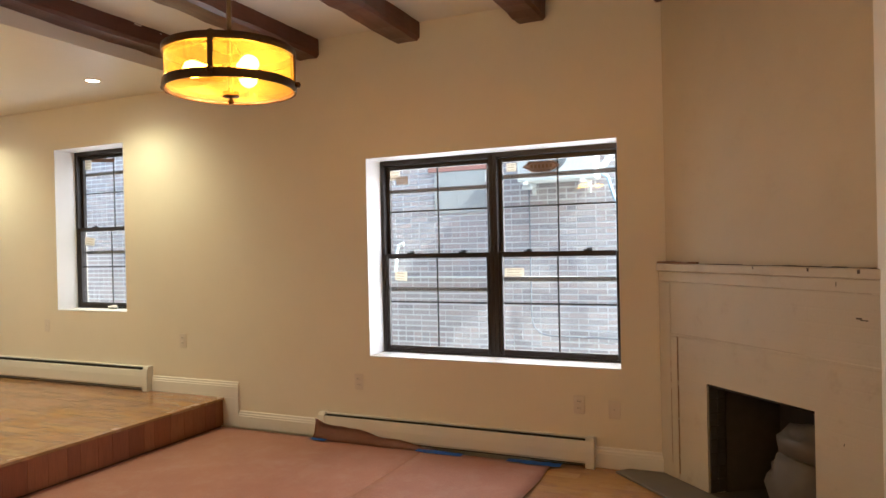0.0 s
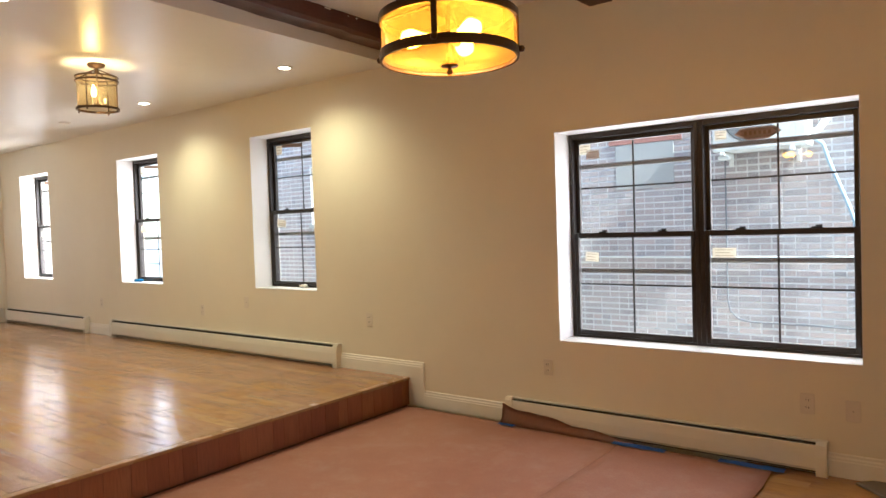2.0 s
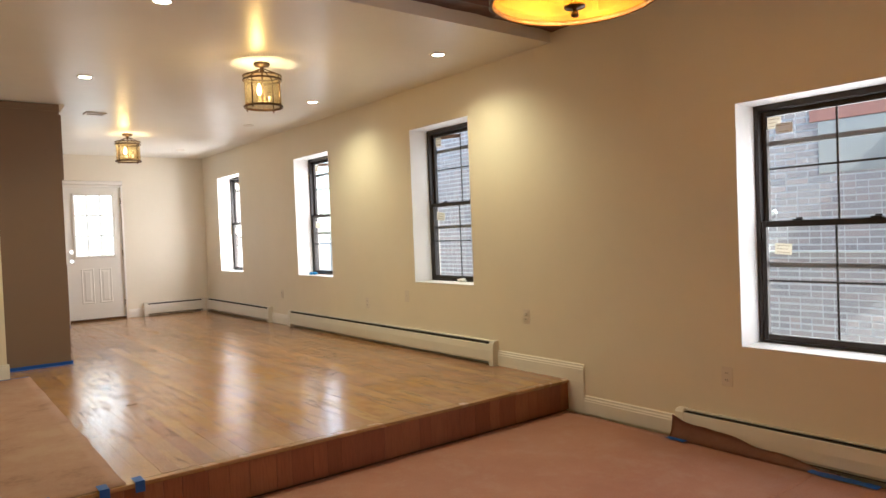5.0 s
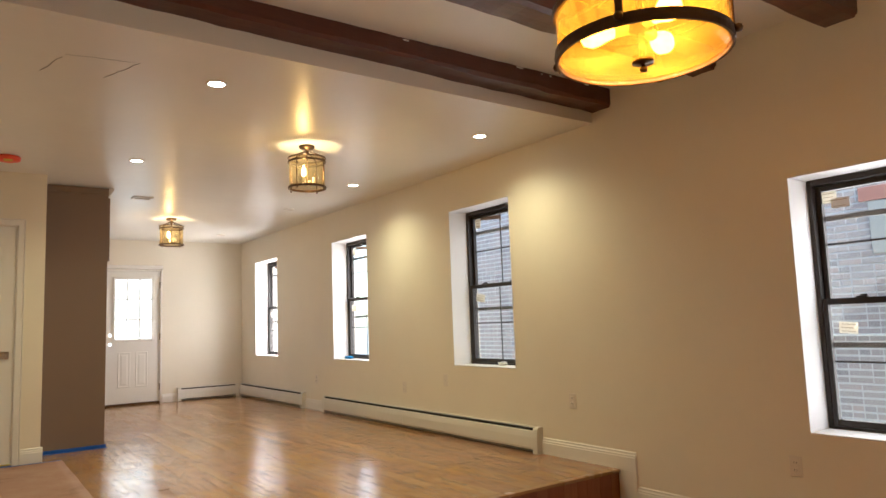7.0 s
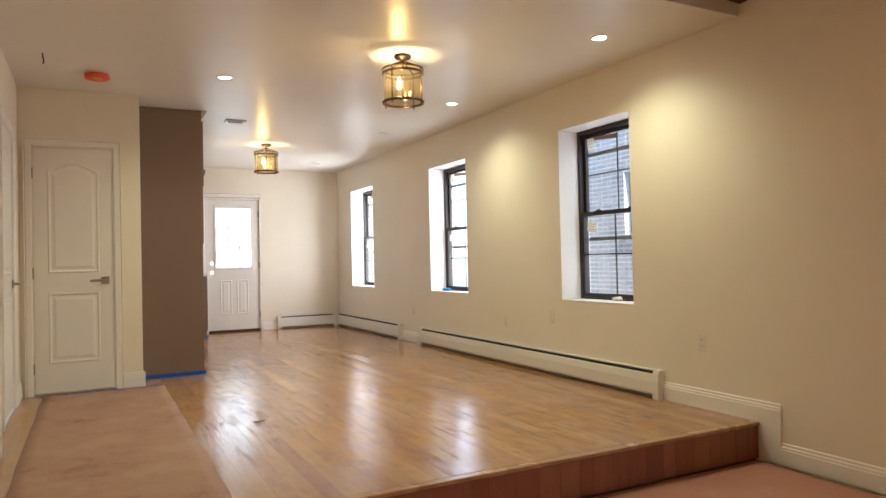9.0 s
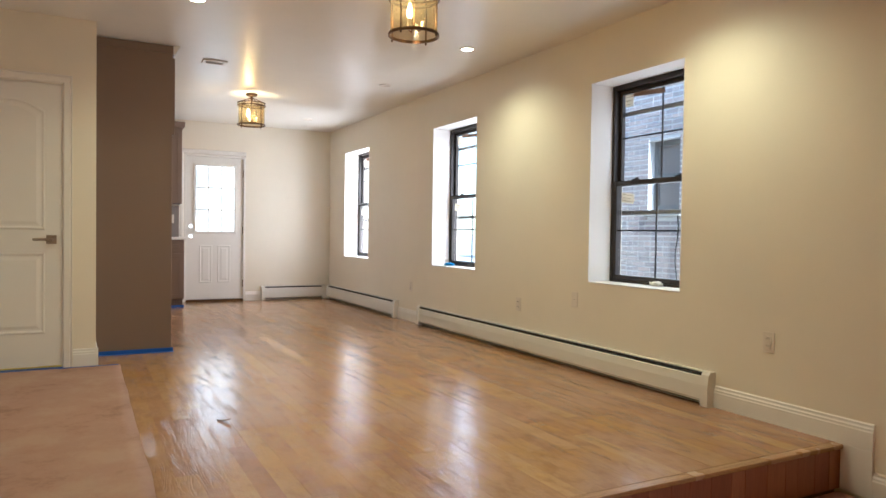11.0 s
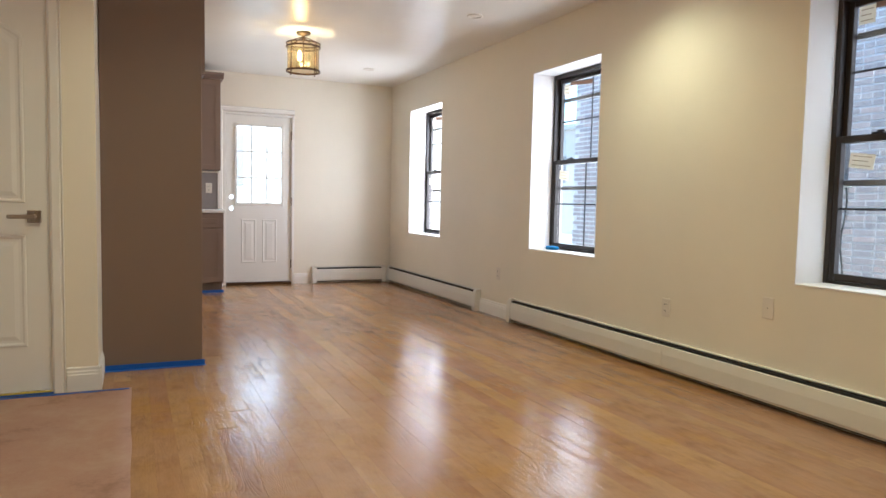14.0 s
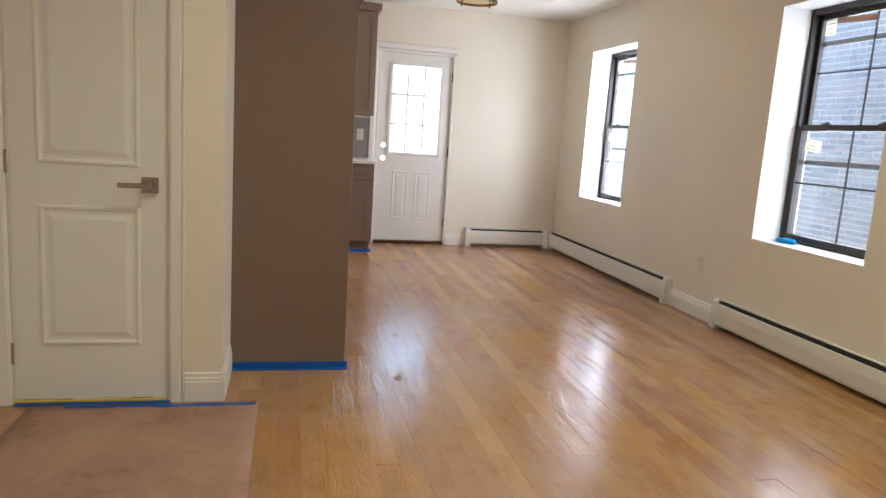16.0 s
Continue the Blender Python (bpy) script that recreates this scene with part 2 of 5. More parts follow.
def rosin_paper(name="rosin_paper", dusty=0.0):
    m, n, l, p = material(name)
    v = coords(n, l)
    big, mid, fine = noise_node(n, l, v, 1.4, 6, 0.65), noise_node(n, l, v, 6.0, 6, 0.7), noise_node(n, l, v, 140.0, 3, 0.6)
    c = ramp(n, l, big, [(0.3, (0.36, 0.165, 0.115)), (0.55, (0.42, 0.21, 0.15)), (0.8, (0.46, 0.265, 0.20))])
    c = mixed(n, l, ramp(n, l, mid, [(0.5, (0,) * 3), (0.85, (0.5,) * 3)]), c, (0.50, 0.36, 0.29))
    c = mixed(n, l, ramp(n, l, fine, [(0.4, (0.22,) * 3), (0.6, (0,) * 3)]), c, (0.22, 0.09, 0.06))
    if dusty:
        worn = noise_node(n, l, v, 2.6, 7, 0.72)
        c = mixed(n, l, dusty, c, (0.31, 0.20, 0.14))
        c = mixed(n, l, ramp(n, l, worn, [(0.5, (0,) * 3), (0.62, (0.7,) * 3)]), c, (0.39, 0.26, 0.18))
        c = mixed(n, l, ramp(n, l, worn, [(0.34, (0.75,) * 3), (0.46, (0,) * 3)]), c, (0.21, 0.11, 0.065))
    l.new(c, p.inputs["Base Color"])
    p.inputs["Roughness"].default_value = 0.72
    bumped(n, l, p, mixed(n, l, 0.3, big, fine), 0.35, 0.004)
    return m


def brick_clay():
    m, n, l, p = material("brick_clay")
    v = coords(n, l, jitter=True)
    info, geo = n.new("ShaderNodeObjectInfo"), n.new("ShaderNodeNewGeometry")
    add = n.new("ShaderNodeMath")
    add.operation = 'ADD'
    l.new(info.outputs["Random"], add.inputs[0])
    l.new(geo.outputs["Random Per Island"], add.inputs[1])
    half = n.new("ShaderNodeMath")
    half.operation = 'FRACT'
    l.new(add.outputs[0], half.inputs[0])
    tone = ramp(n, l, half.outputs[0], [(0.0, (0.31, 0.28, 0.285)), (0.3, (0.45, 0.375, 0.36)), (0.55, (0.38, 0.34, 0.34)), (0.8, (0.48, 0.38, 0.355)), (1.0, (0.31, 0.28, 0.285))])
    f = noise_node(n, l, v, 30, 5, 0.7)
    c = mixed(n, l, ramp(n, l, f, [(0.42, (0,) * 3), (0.76, (0.6,) * 3)]), tone, (0.5, 0.475, 0.46))
    l.new(c, p.inputs["Base Color"])
    p.inputs["Roughness"].default_value = 0.9
    bumped(n, l, p, f, 0.5, 0.004)
    return m


def sheen(n, l):
    """How mirror-like a thin pane is: 5 percent face on, all at grazing."""
    w, p, s = n.new("ShaderNodeLayerWeight"), n.new("ShaderNodeMath"), n.new("ShaderNodeMath")
    w.inputs[0].default_value = 0.5
    p.operation, s.operation = 'POWER', 'MULTIPLY_ADD'
    l.new(w.outputs["Facing"], p.inputs[0])
    p.inputs[1].default_value = 4.5
    l.new(p.outputs[0], s.inputs[0])
    s.inputs[1].default_value, s.inputs[2].default_value = 0.9, 0.06
    return s.outputs[0]


def pane_glass(name="pane_glass", tint=(0.95, 0.97, 0.97)):
    m, n, l, p = material(name)
    out = n["Material Output"]
    t, g, mx = n.new("ShaderNodeBsdfTransparent"), n.new("ShaderNodeBsdfGlossy"), n.new("ShaderNodeMixShader")
    t.inputs[0].default_value = (*tint, 1)
    g.inputs["Roughness"].default_value = 0.01
    l.new(sheen(n, l), mx.inputs[0])
    l.new(t.outputs[0], mx.inputs[1])
    l.new(g.outputs[0], mx.inputs[2])
    l.new(mx.outputs[0], out.inputs[0])
    return m


def amber_glass():
    m, n, l, p = material("amber_glass")
    out = n["Material Output"]
    v = coords(n, l)
    f = noise_node(n, l, v, 60, 4, 0.6)
    t, s, g = n.new("ShaderNodeBsdfTransparent"), n.new("ShaderNodeBsdfTranslucent"), n.new("ShaderNodeBsdfGlossy")
    l.new(ramp(n, l, f, [(0.3, (0.92, 0.42, 0.025)), (0.7, (1.0, 0.54, 0.06))]), t.inputs[0])
    s.inputs[0].default_value = (0.97, 0.48, 0.04, 1)
    g.inputs["Roughness"].default_value = 0.06
    a, b = n.new("ShaderNodeMixShader"), n.new("ShaderNodeMixShader")
    a.inputs[0].default_value = 0.10
    l.new(t.outputs[0], a.inputs[1])
    l.new(s.outputs[0], a.inputs[2])
    l.new(sheen(n, l), b.inputs[0])
    l.new(a.outputs[0], b.inputs[1])
    l.new(g.outputs[0], b.inputs[2])
    l.new(b.outputs[0], out.inputs[0])
    return m


ROSIN, DUSTY, BRICK, GLASS, AMBER = rosin_paper(), rosin_paper("dusty_rosin_paper", 0.6), brick_clay(), pane_glass(), amber_glass()
SMOKED = pane_glass("champagne_glass", (0.74, 0.63, 0.43))
sn, sl = SMOKED.node_tree.nodes, SMOKED.node_tree.links
frost, veil = sn.new("ShaderNodeBsdfTranslucent"), sn.new("ShaderNodeMixShader")
frost.inputs[0].default_value, veil.inputs[0].default_value = (0.95, 0.84, 0.60, 1), 0.02
sl.new(sn["Material Output"].inputs[0].links[0].from_socket, veil.inputs[1])
sl.new(frost.outputs[0], veil.inputs[2])
sl.new(veil.outputs[0], sn["Material Output"].inputs[0])
# old plaster, toned below the wall paint: the corner's dimmer light is in this colour
OLDPLASTER_DIM = paint("old_plaster_dimmed", (0.63, 0.555, 0.40), 0.65, wear=0.25, grain=80, bump=0.3, patch=0.8, dirt=(0.45, 0.36, 0.24))
SMUDGE = plain("brown_smudge", (0.36, 0.26, 0.17), 0.8, wobble=0.4, scale=30)

# ---- mesh helpers ----
def mesh_of(name, bm, mat):
    me = bpy.data.meshes.new(name)
    bm.to_mesh(me)
    bm.free()
    me.materials.append(mat)
    return me


def part(name, bm, mat, parent=None, label="", smooth=False):
    me = mesh_of(name, bm, mat)
    if smooth:
        for f in me.polygons:
            f.use_smooth = True
    ob = new(name, me)
    ob.parent = parent
    if label:
        tagged(ob, label)
    return ob


def thing(name, m, label, category, group="", kind=""):
    ob = new(name)
    ob.empty_display_size = 0.1
    ob.matrix_basis = m
    return tagged(ob, label, category, group, kind)


def solid(name, bm, mat, label, category, group="", kind="", smooth=False):
    return tagged(part(name, bm, mat, smooth=smooth), label, category, group, kind)


def box(x0, x1, y0, y1, z0, z1, bevel=0.0, bm=None, seg=1):
    b = bmesh.new()
    vs = [b.verts.new((x, y, z)) for x in (x0, x1) for y in (y0, y1) for z in (z0, z1)]
    for f in ((0, 1, 3, 2), (4, 6, 7, 5), (0, 4, 5, 1), (2, 3, 7, 6), (0, 2, 6, 4), (1, 5, 7, 3)):
        b.faces.new([vs[i] for i in f])
    bmesh.ops.recalc_face_normals(b, faces=b.faces)
    if bevel:
        bmesh.ops.bevel(b, geom=list(b.edges), offset=bevel, segments=seg, affect='EDGES', profile=0.6)
    return joined(bm, b)


def joined(bm, b):
    if bm is None:
        return b
    tmp = bpy.data.meshes.new("tmp")
    b.to_mesh(tmp)
    b.free()
    bm.from_mesh(tmp)
    bpy.data.meshes.remove(tmp)
    return bm


def sheet(x0, x1, y, z0, z1):
    b = bmesh.new()
    b.faces.new([b.verts.new(p) for p in ((x0, y, z0), (x1, y, z0), (x1, y, z1), (x0, y, z1))])
    return b


def lathe(profile, n=32, centre=(0, 0, 0), bm=None, close=False):
    """A turned shape: profile of (radius, height) about a vertical axis."""
    b = bmesh.new()
    rings = []
    for r, z in profile:
        if r < 1e-6:
            rings.append([b.verts.new((centre[0], centre[1], centre[2] + z))])
        else:
            rings.append([b.verts.new((centre[0] + r * math.cos(a), centre[1] + r * math.sin(a), centre[2] + z)) for a in (2 * math.pi * i / n for i in range(n))])
    pairs = list(zip(rings, rings[1:])) + ([(rings[-1], rings[0])] if close else [])
    for p, q in pairs:
        for i in range(n):
            j = (i + 1) % n
            ids = [p[i % len(p)], p[j % len(p)], q[j % len(q)], q[i % len(q)]]
            ids = list(dict.fromkeys(ids))
            if len(ids) > 2:
                b.faces.new(ids)
    bmesh.ops.recalc_face_normals(b, faces=b.faces)
    return joined(bm, b)


def tube(points, r, n=8, bm=None):
    b = bmesh.new()
    pts = [Vector(p) for p in points]
    rings = []
    for i, p in enumerate(pts):
        d = (pts[min(i + 1, len(pts) - 1)] - pts[max(i - 1, 0)]).normalized()
        u = d.orthogonal().normalized() if i == 0 else (rings[-1][1] - d * rings[-1][1].dot(d)).normalized()
        w = d.cross(u)
        rings.append(([b.verts.new(p + r * (math.cos(a) * u + math.sin(a) * w)) for a in (2 * math.pi * k / n for k in range(n))], u))
    for (p, _), (q, _) in zip(rings, rings[1:]):
        for k in range(n):
            b.faces.new((p[k], p[(k + 1) % n], q[(k + 1) % n], q[k]))
    b.faces.new(rings[0][0])
    b.faces.new(rings[-1][0])
    bmesh.ops.recalc_face_normals(b, faces=b.faces)
    return joined(bm, b)


def extrude_profile(profile, x0, x1, bm=None):
    """A moulding: (y, z) profile swept along x."""
    b = bmesh.new()
    a = [b.verts.new((x0, y, z)) for y, z in profile]
    c = [b.verts.new((x1, y, z)) for y, z in profile]
    k = len(profile)
    for i in range(k):
        b.faces.new((a[i], a[(i + 1) % k], c[(i + 1) % k], c[i]))
    b.faces.new(a)
    b.faces.new(c)
    bmesh.ops.recalc_face_normals(b, faces=b.faces)
    return joined(bm, b)


def pierced(u0, u1, z0, z1, depth, holes, place):
    """A wall of real thickness with openings (u0, u1, z0, z1) through it; place(u, v, z) sets it in the world, v across it."""
    us = sorted({u0, u1, *(h[0] for h in holes), *(h[1] for h in holes)})
    zs = sorted({z0, z1, *(h[2] for h in holes), *(h[3] for h in holes)})
    b = bmesh.new()
    seen = {}

    def vert(u, v, z):
        k = (round(u, 4), round(v, 4), round(z, 4))
        if k not in seen:
            seen[k] = b.verts.new(place(u, v, z))
        return seen[k]

    def inside(i, j):
        if not (0 <= i < len(us) - 1 and 0 <= j < len(zs) - 1):
            return False
        cu, cz = (us[i] + us[i + 1]) / 2, (zs[j] + zs[j + 1]) / 2
        return not any(h[0] < cu < h[1] and h[2] < cz < h[3] for h in holes)

    for i in range(len(us) - 1):
        for j in range(len(zs) - 1):
            if not inside(i, j):
                continue
            a, c, d, e = us[i], us[i + 1], zs[j], zs[j + 1]
            for v in (0, depth):
                b.faces.new([vert(a, v, d), vert(c, v, d), vert(c, v, e), vert(a, v, e)])
            for di, dj, p, q in ((-1, 0, (a, d), (a, e)), (1, 0, (c, d), (c, e)), (0, -1, (a, d), (c, d)), (0, 1, (a, e), (c, e))):
                if not inside(i + di, j + dj):
                    b.faces.new([vert(p[0], 0, p[1]), vert(q[0], 0, q[1]), vert(q[0], depth, q[1]), vert(p[0], depth, p[1])])
    bmesh.ops.recalc_face_normals(b, faces=b.faces)
    return b


def structure(name, bm, mat, label, category="wall"):
    return solid(name, bm, mat, label, category, kind="structure")

# ---- plan ----
LOW, TOP, TOPLOW, YN, XW, STEP = -0.227, 2.53, 2.74, 4.2, -12.0, -4.0
W_Z = (0.66, 2.145)
WINDOWS = [(-2.625, -0.83, 0.385, 1.825), (-5.95, -5.06, *W_Z), (-8.535, -7.615, *W_Z), (-11.33, -10.40, *W_Z)]

# ---- large structure ----
structure("wall_north", pierced(-12.3, 0.7, -0.6, 3.1, 0.32, WINDOWS, lambda u, v, z: (u, YN + v, z)), WALL, "long cream painted plaster wall with four windows")
structure("wall_west", pierced(-0.3, 4.2, -0.6, 3.1, 0.25, [(2.095, 2.935, 0.0, 2.075)], lambda u, v, z: (XW - v, u, z)), WALL, "cream painted end wall with the back door")
structure("wall_east", box(0.39, 0.64, -1.65, 4.2, -0.6, 3.1), WALL, "cream painted plaster wall beside the fireplace")
structure("wall_south_1", box(-3.9, 0.39, -1.65, -1.4, -0.6, 3.1), WALL, "plain cream wall behind the lower room")
structure("wall_south_2", pierced(-7.6, -3.9, -0.6, 3.1, 0.15, [(-7.15, -6.39, 0.0, 2.04)], lambda u, v, z: (u, 0.03 - v, z)), WALL, "cream wall of the raised floor with a white door")
structure("wall_south_3", box(-4.05, -3.9, -1.65, -0.12, -0.6, 3.1), WALL, "short plain wall beside the step")
structure("wall_closet", pierced(-0.12, 0.94, -0.2, TOP, 0.12, [(0.13, 0.72, 0.0, 2.045)], lambda u, v, z: (-7.6 - v, u, z)), WALL, "cream closet wall with a narrow white door")
structure("wall_closet_side", box(-8.01, -7.72, 0.82, 0.94, -0.2, TOP), WALL, "cream return of the closet wall")
structure("wall_kitchen", box(-12.0, -8.01, 0.72, 0.92, -0.2, TOP), WALL, "plain cream kitchen wall behind the cabinets")
structure("wall_closet_back", box(-8.3, -8.2, -0.12, 0.72, -0.2, TOP), WALL, "plain back wall of the closet")
def edge_prism(plan, z0, z1):
    """A slab over a four-cornered plan."""
    b = bmesh.new()
    lo, hi = [[b.verts.new((x, y, z)) for x, y in plan] for z in (z0, z1)]
    b.faces.new(lo)
    b.faces.new(hi)
    for i in range(len(plan)):
        j = (i + 1) % len(plan)
        b.faces.new((lo[i], lo[j], hi[j], hi[i]))
    bmesh.ops.recalc_face_normals(b, faces=b.faces)
    return b


EDGE_N, EDGE_S = STEP - 0.06, STEP + 0.015      # the raised ceiling's edge runs slightly out of square
structure("ceiling_raised", edge_prism([(-12.2, -1.5), (EDGE_S, -1.5), (EDGE_N, 4.2), (-12.2, 4.2)], TOP, TOP + 0.12), CEIL, "white semi-gloss plaster ceiling over the raised floor", "ceiling")
structure("ceiling_fascia", edge_prism([(EDGE_S - 0.12, -1.5), (EDGE_S, -1.5), (EDGE_N, 4.2), (EDGE_N - 0.12, 4.2)], TOP + 0.12, TOPLOW), CEIL, "white plaster drop between the two ceilings", "ceiling")
structure("ceiling_lower", box(STEP - 0.3, 0.6, -1.6, 4.2, TOPLOW, TOPLOW + 0.15), CEIL, "white plaster ceiling between dark beams", "ceiling")
structure("roof", box(-12.3, 0.7, -1.7, 4.5, 3.1, 3.3), CONCRETE, "flat roof deck above the ceilings", "roof")
structure("subfloor_lower", box(STEP, 0.5, -1.6, 4.3, LOW - 0.3, LOW - 0.022), SUBFLOOR, "dark boards under the lower floor", "floor")
structure("subfloor_raised", box(-12.2, STEP - 0.03, -0.3, 4.3, -0.3, -0.022), SUBFLOOR, "dark boards under the raised floor", "floor")


def warped_beam(seed):
    b = bmesh.new()
    rnd = random.Random(seed)
    n, k = 46, 8
    rings = []
    for i in range(n + 1):
        y = -1.4 + (YN + 1.4) * i / n
        w, h = 0.098 + rnd.uniform(-0.004, 0.004), 0.13 + rnd.uniform(-0.005, 0.004)
        c = 0.014 + rnd.uniform(0, 0.008)
        drop = rnd.uniform(0, 0.004)
        pts = [(-w, 0.03), (-w, -h + c), (-w + c, -h - drop), (0, -h - drop * rnd.random()), (w - c, -h - drop), (w, -h + c), (w, -h * 0.4), (w, 0.03)]
        rings.append([b.verts.new((x + rnd.uniform(-0.0015, 0.0015), y, z)) for x, z in pts])
    for p, q in zip(rings, rings[1:]):
        for j in range(k):
            b.faces.new((p[j], p[(j + 1) % k], q[(j + 1) % k], q[j]))
    b.faces.new(rings[0])
    b.faces.new(rings[-1])
    bmesh.ops.recalc_face_normals(b, faces=b.faces)
    return b


for i, x in enumerate((-3.965, -3.10, -2.26, -1.36, -0.5, 0.27)):
    ob = solid("ceiling_beam", warped_beam(i), BEAM, "rough dark-stained wooden ceiling beam with plaster-flecked edges", "beam", "ceiling beams")
    ob.matrix_basis = pose(x, YN, TOPLOW, -0.62) @ pose(0, -YN, 0)
    # flecks of plaster left along the upper edges
    rnd = random.Random(100 + i)
    fb = bmesh.new()
    for _ in range(46):
        y, s, side = rnd.uniform(-1.2, 4.1), rnd.uniform(0.01, 0.06), rnd.choice((-1, 1))
        z = -0.005 - rnd.random() ** 2 * 0.03
        box(side * 0.096 - 0.005, side * 0.096 + 0.005, y, y + s, z, z + rnd.uniform(0.004, 0.014), bm=fb)
    part("plaster_flecks", fb, CEIL, ob, "white plaster flecks").location = (0, 0, 0)


# ---- windows: local x along the wall, y outwards, z up from the sill ----
def sash(parent, x0, x1, z0, z1, y, bottom=0.05, top=0.03, rail=0.028):
    f = bmesh.new()
    box(x0, x0 + rail, y, y + 0.035, z0, z1, 0.003, f)
    box(x1 - rail, x1, y, y + 0.035, z0, z1, 0.003, f)
    box(x0 + rail, x1 - rail, y + 0.001, y + 0.034, z0, z0 + bottom, 0.003, f)
    box(x0 + rail, x1 - rail, y + 0.001, y + 0.034, z1 - top, z1, 0.003, f)
    s = part("sash", f, FRAME, parent, "dark bronze painted sash")
    g = part("pane", sheet(x0 + rail, x1 - rail, y + 0.017, z0 + bottom, z1 - top), GLASS, s, "clear pane")
    g.visible_shadow = False
    xm, zm = (x0 + x1) / 2, (z0 + bottom + z1 - top) / 2
    part("muntin", box(xm - 0.006, xm + 0.006, y + 0.020, y + 0.026, z0 + bottom, z1 - top), FRAME, s)
    part("muntin", box(x0 + rail, x1 - rail, y + 0.0205, y + 0.0255, zm - 0.006, zm + 0.006), FRAME, s)
    return s


def hung_unit(parent, x0, x1, h, y, bars):
    """One double-hung unit with its own frame, two sashes, locks and an outer screen rail."""
    f = bmesh.new()
    box(x0, x0 + 0.03, y, y + 0.085, 0, h, 0.003, f)
    box(x1 - 0.03, x1, y, y + 0.085, 0, h, 0.003, f)
    box(x0 + 0.03, x1 - 0.03, y + 0.001, y + 0.084, 0, 0.025, 0.003, f)
    box(x0 + 0.03, x1 - 0.03, y + 0.001, y + 0.084, h - 0.04, h, 0.003, f)
    part("window_frame", f, FRAME, parent, "dark bronze window frame")
    mid = h * 0.503
    low = sash(parent, x0 + 0.031, x1 - 0.031, 0.026, mid + 0.018, y + 0.004, 0.036, 0.036)
    sash(parent, x0 + 0.031, x1 - 0.031, mid - 0.018, h - 0.041, y + 0.044, 0.036, 0.03)
    for k in (0.27, 0.73):
        xk = x0 + (x1 - x0) * k
        lock = box(xk - 0.03, xk + 0.03, y + 0.006, y + 0.036, mid + 0.018, mid + 0.027, 0.003)
        box(xk - 0.008, xk + 0.028, y + 0.012, y + 0.022, mid + 0.027, mid + 0.036, 0.002, lock)
        part("sash_lock", lock, FRAME, low)
    for z in bars:
        part("screen_rail", box(x0 + 0.02, x1 - 0.02, y + 0.09, y + 0.105, z - 0.016, z + 0.016, 0.003), SCREEN, parent, "grey screen rail")


def window(name, x0, x1, z0, z1, units, bars, label):
    w = thing(name, pose(x0, YN, z0), label, "window", kind="structure")
    width, h, d = x1 - x0, z1 - z0, 0.205
    lining = [("sill", box(0.004, width - 0.004, -0.003, d, 0.0, 0.010, 0.002)), ("jamb", box(0, 0.004, -0.002, d, 0, h)),
              ("jamb", box(width - 0.004, width, -0.002, d, 0, h)), ("head", box(0.004, width - 0.004, -0.002, d, h - 0.004, h))]
    for n, b in lining:
        part(n, b, REVEAL, w, "window return lining, whiter than the wall")
    step = width / units
    for k in range(units):
        hung_unit(w, k * step, (k + 1) * step, h, d, bars[k])
    return w


WIDE = window("window_1", *WINDOWS[0], 2, [(0.475, 1.21), (0.55, 1.27)], "wide double-hung dark bronze window in a white return")
SIDE = window("window_2", *WINDOWS[1], 1, [(0.53, 1.275)], "narrow dark bronze double-hung window in a white return")
MIDW = window("window_3", *WINDOWS[2], 1, [(0.53, 1.275)], "narrow dark bronze double-hung window with a blue rag")
FARW = window("window_4", *WINDOWS[3], 1, [(0.53, 1.275)], "narrow dark bronze double-hung window by the corner")

# stickers on the panes
def sticker(parent, x, z, w, h, y, mat, label, lines=3, tilt=0.0):
    s = part("sticker", box(-w / 2, w / 2, -0.0008, 0.0008, -h / 2, h / 2), mat, parent, label)
    s.matrix_basis = pose(x, y, z, 0, tilt, 0)
    t = bmesh.new()
    for k in range(lines):
        zk = h * (0.3 - 0.6 * k / max(1, lines - 1))
        box(-w * 0.38, w * (0.38 - 0.12 * (k % 2)), -0.0014, -0.0009, zk - h * 0.03, zk + h * 0.03, bm=t)
    part("print", t, PRINT, s, "unreadable lines of print")


sticker(WIDE, 0.155, 0.575, 0.10, 0.065, 0.222, STICKER, "cream paper sticker", tilt=4)
sticker(WIDE, 1.04, 0.60, 0.14, 0.06, 0.222, STICKER, "cream paper sticker")
sticker(WIDE, 0.10, 1.33, 0.085, 0.07, 0.262, STICKER, "cream paper sticker")
sticker(WIDE, 0.16, 1.29, 0.10, 0.06, 0.2615, PAPERWHITE, "white paper label", 2)
sticker(WIDE, 1.02, 1.33, 0.07, 0.06, 0.262, STICKER, "cream paper sticker")
def six_sided(k, y0, y1):
    b = bmesh.new()
    pts = [(x * k, z * k) for x, z in ((-0.135, 0), (-0.09, 0.034), (0.09, 0.034), (0.135, 0), (0.06, -0.04), (-0.06, -0.04))]
    lo, hi = [[b.verts.new((x, y, z)) for x, z in pts] for y in (y0, y1)]
    b.faces.new(lo)
    b.faces.new(hi)
    for i in range(6):
        b.faces.new((lo[i], lo[(i + 1) % 6], hi[(i + 1) % 6], hi[i]))
    bmesh.ops.recalc_face_normals(b, faces=b.faces)
    return b


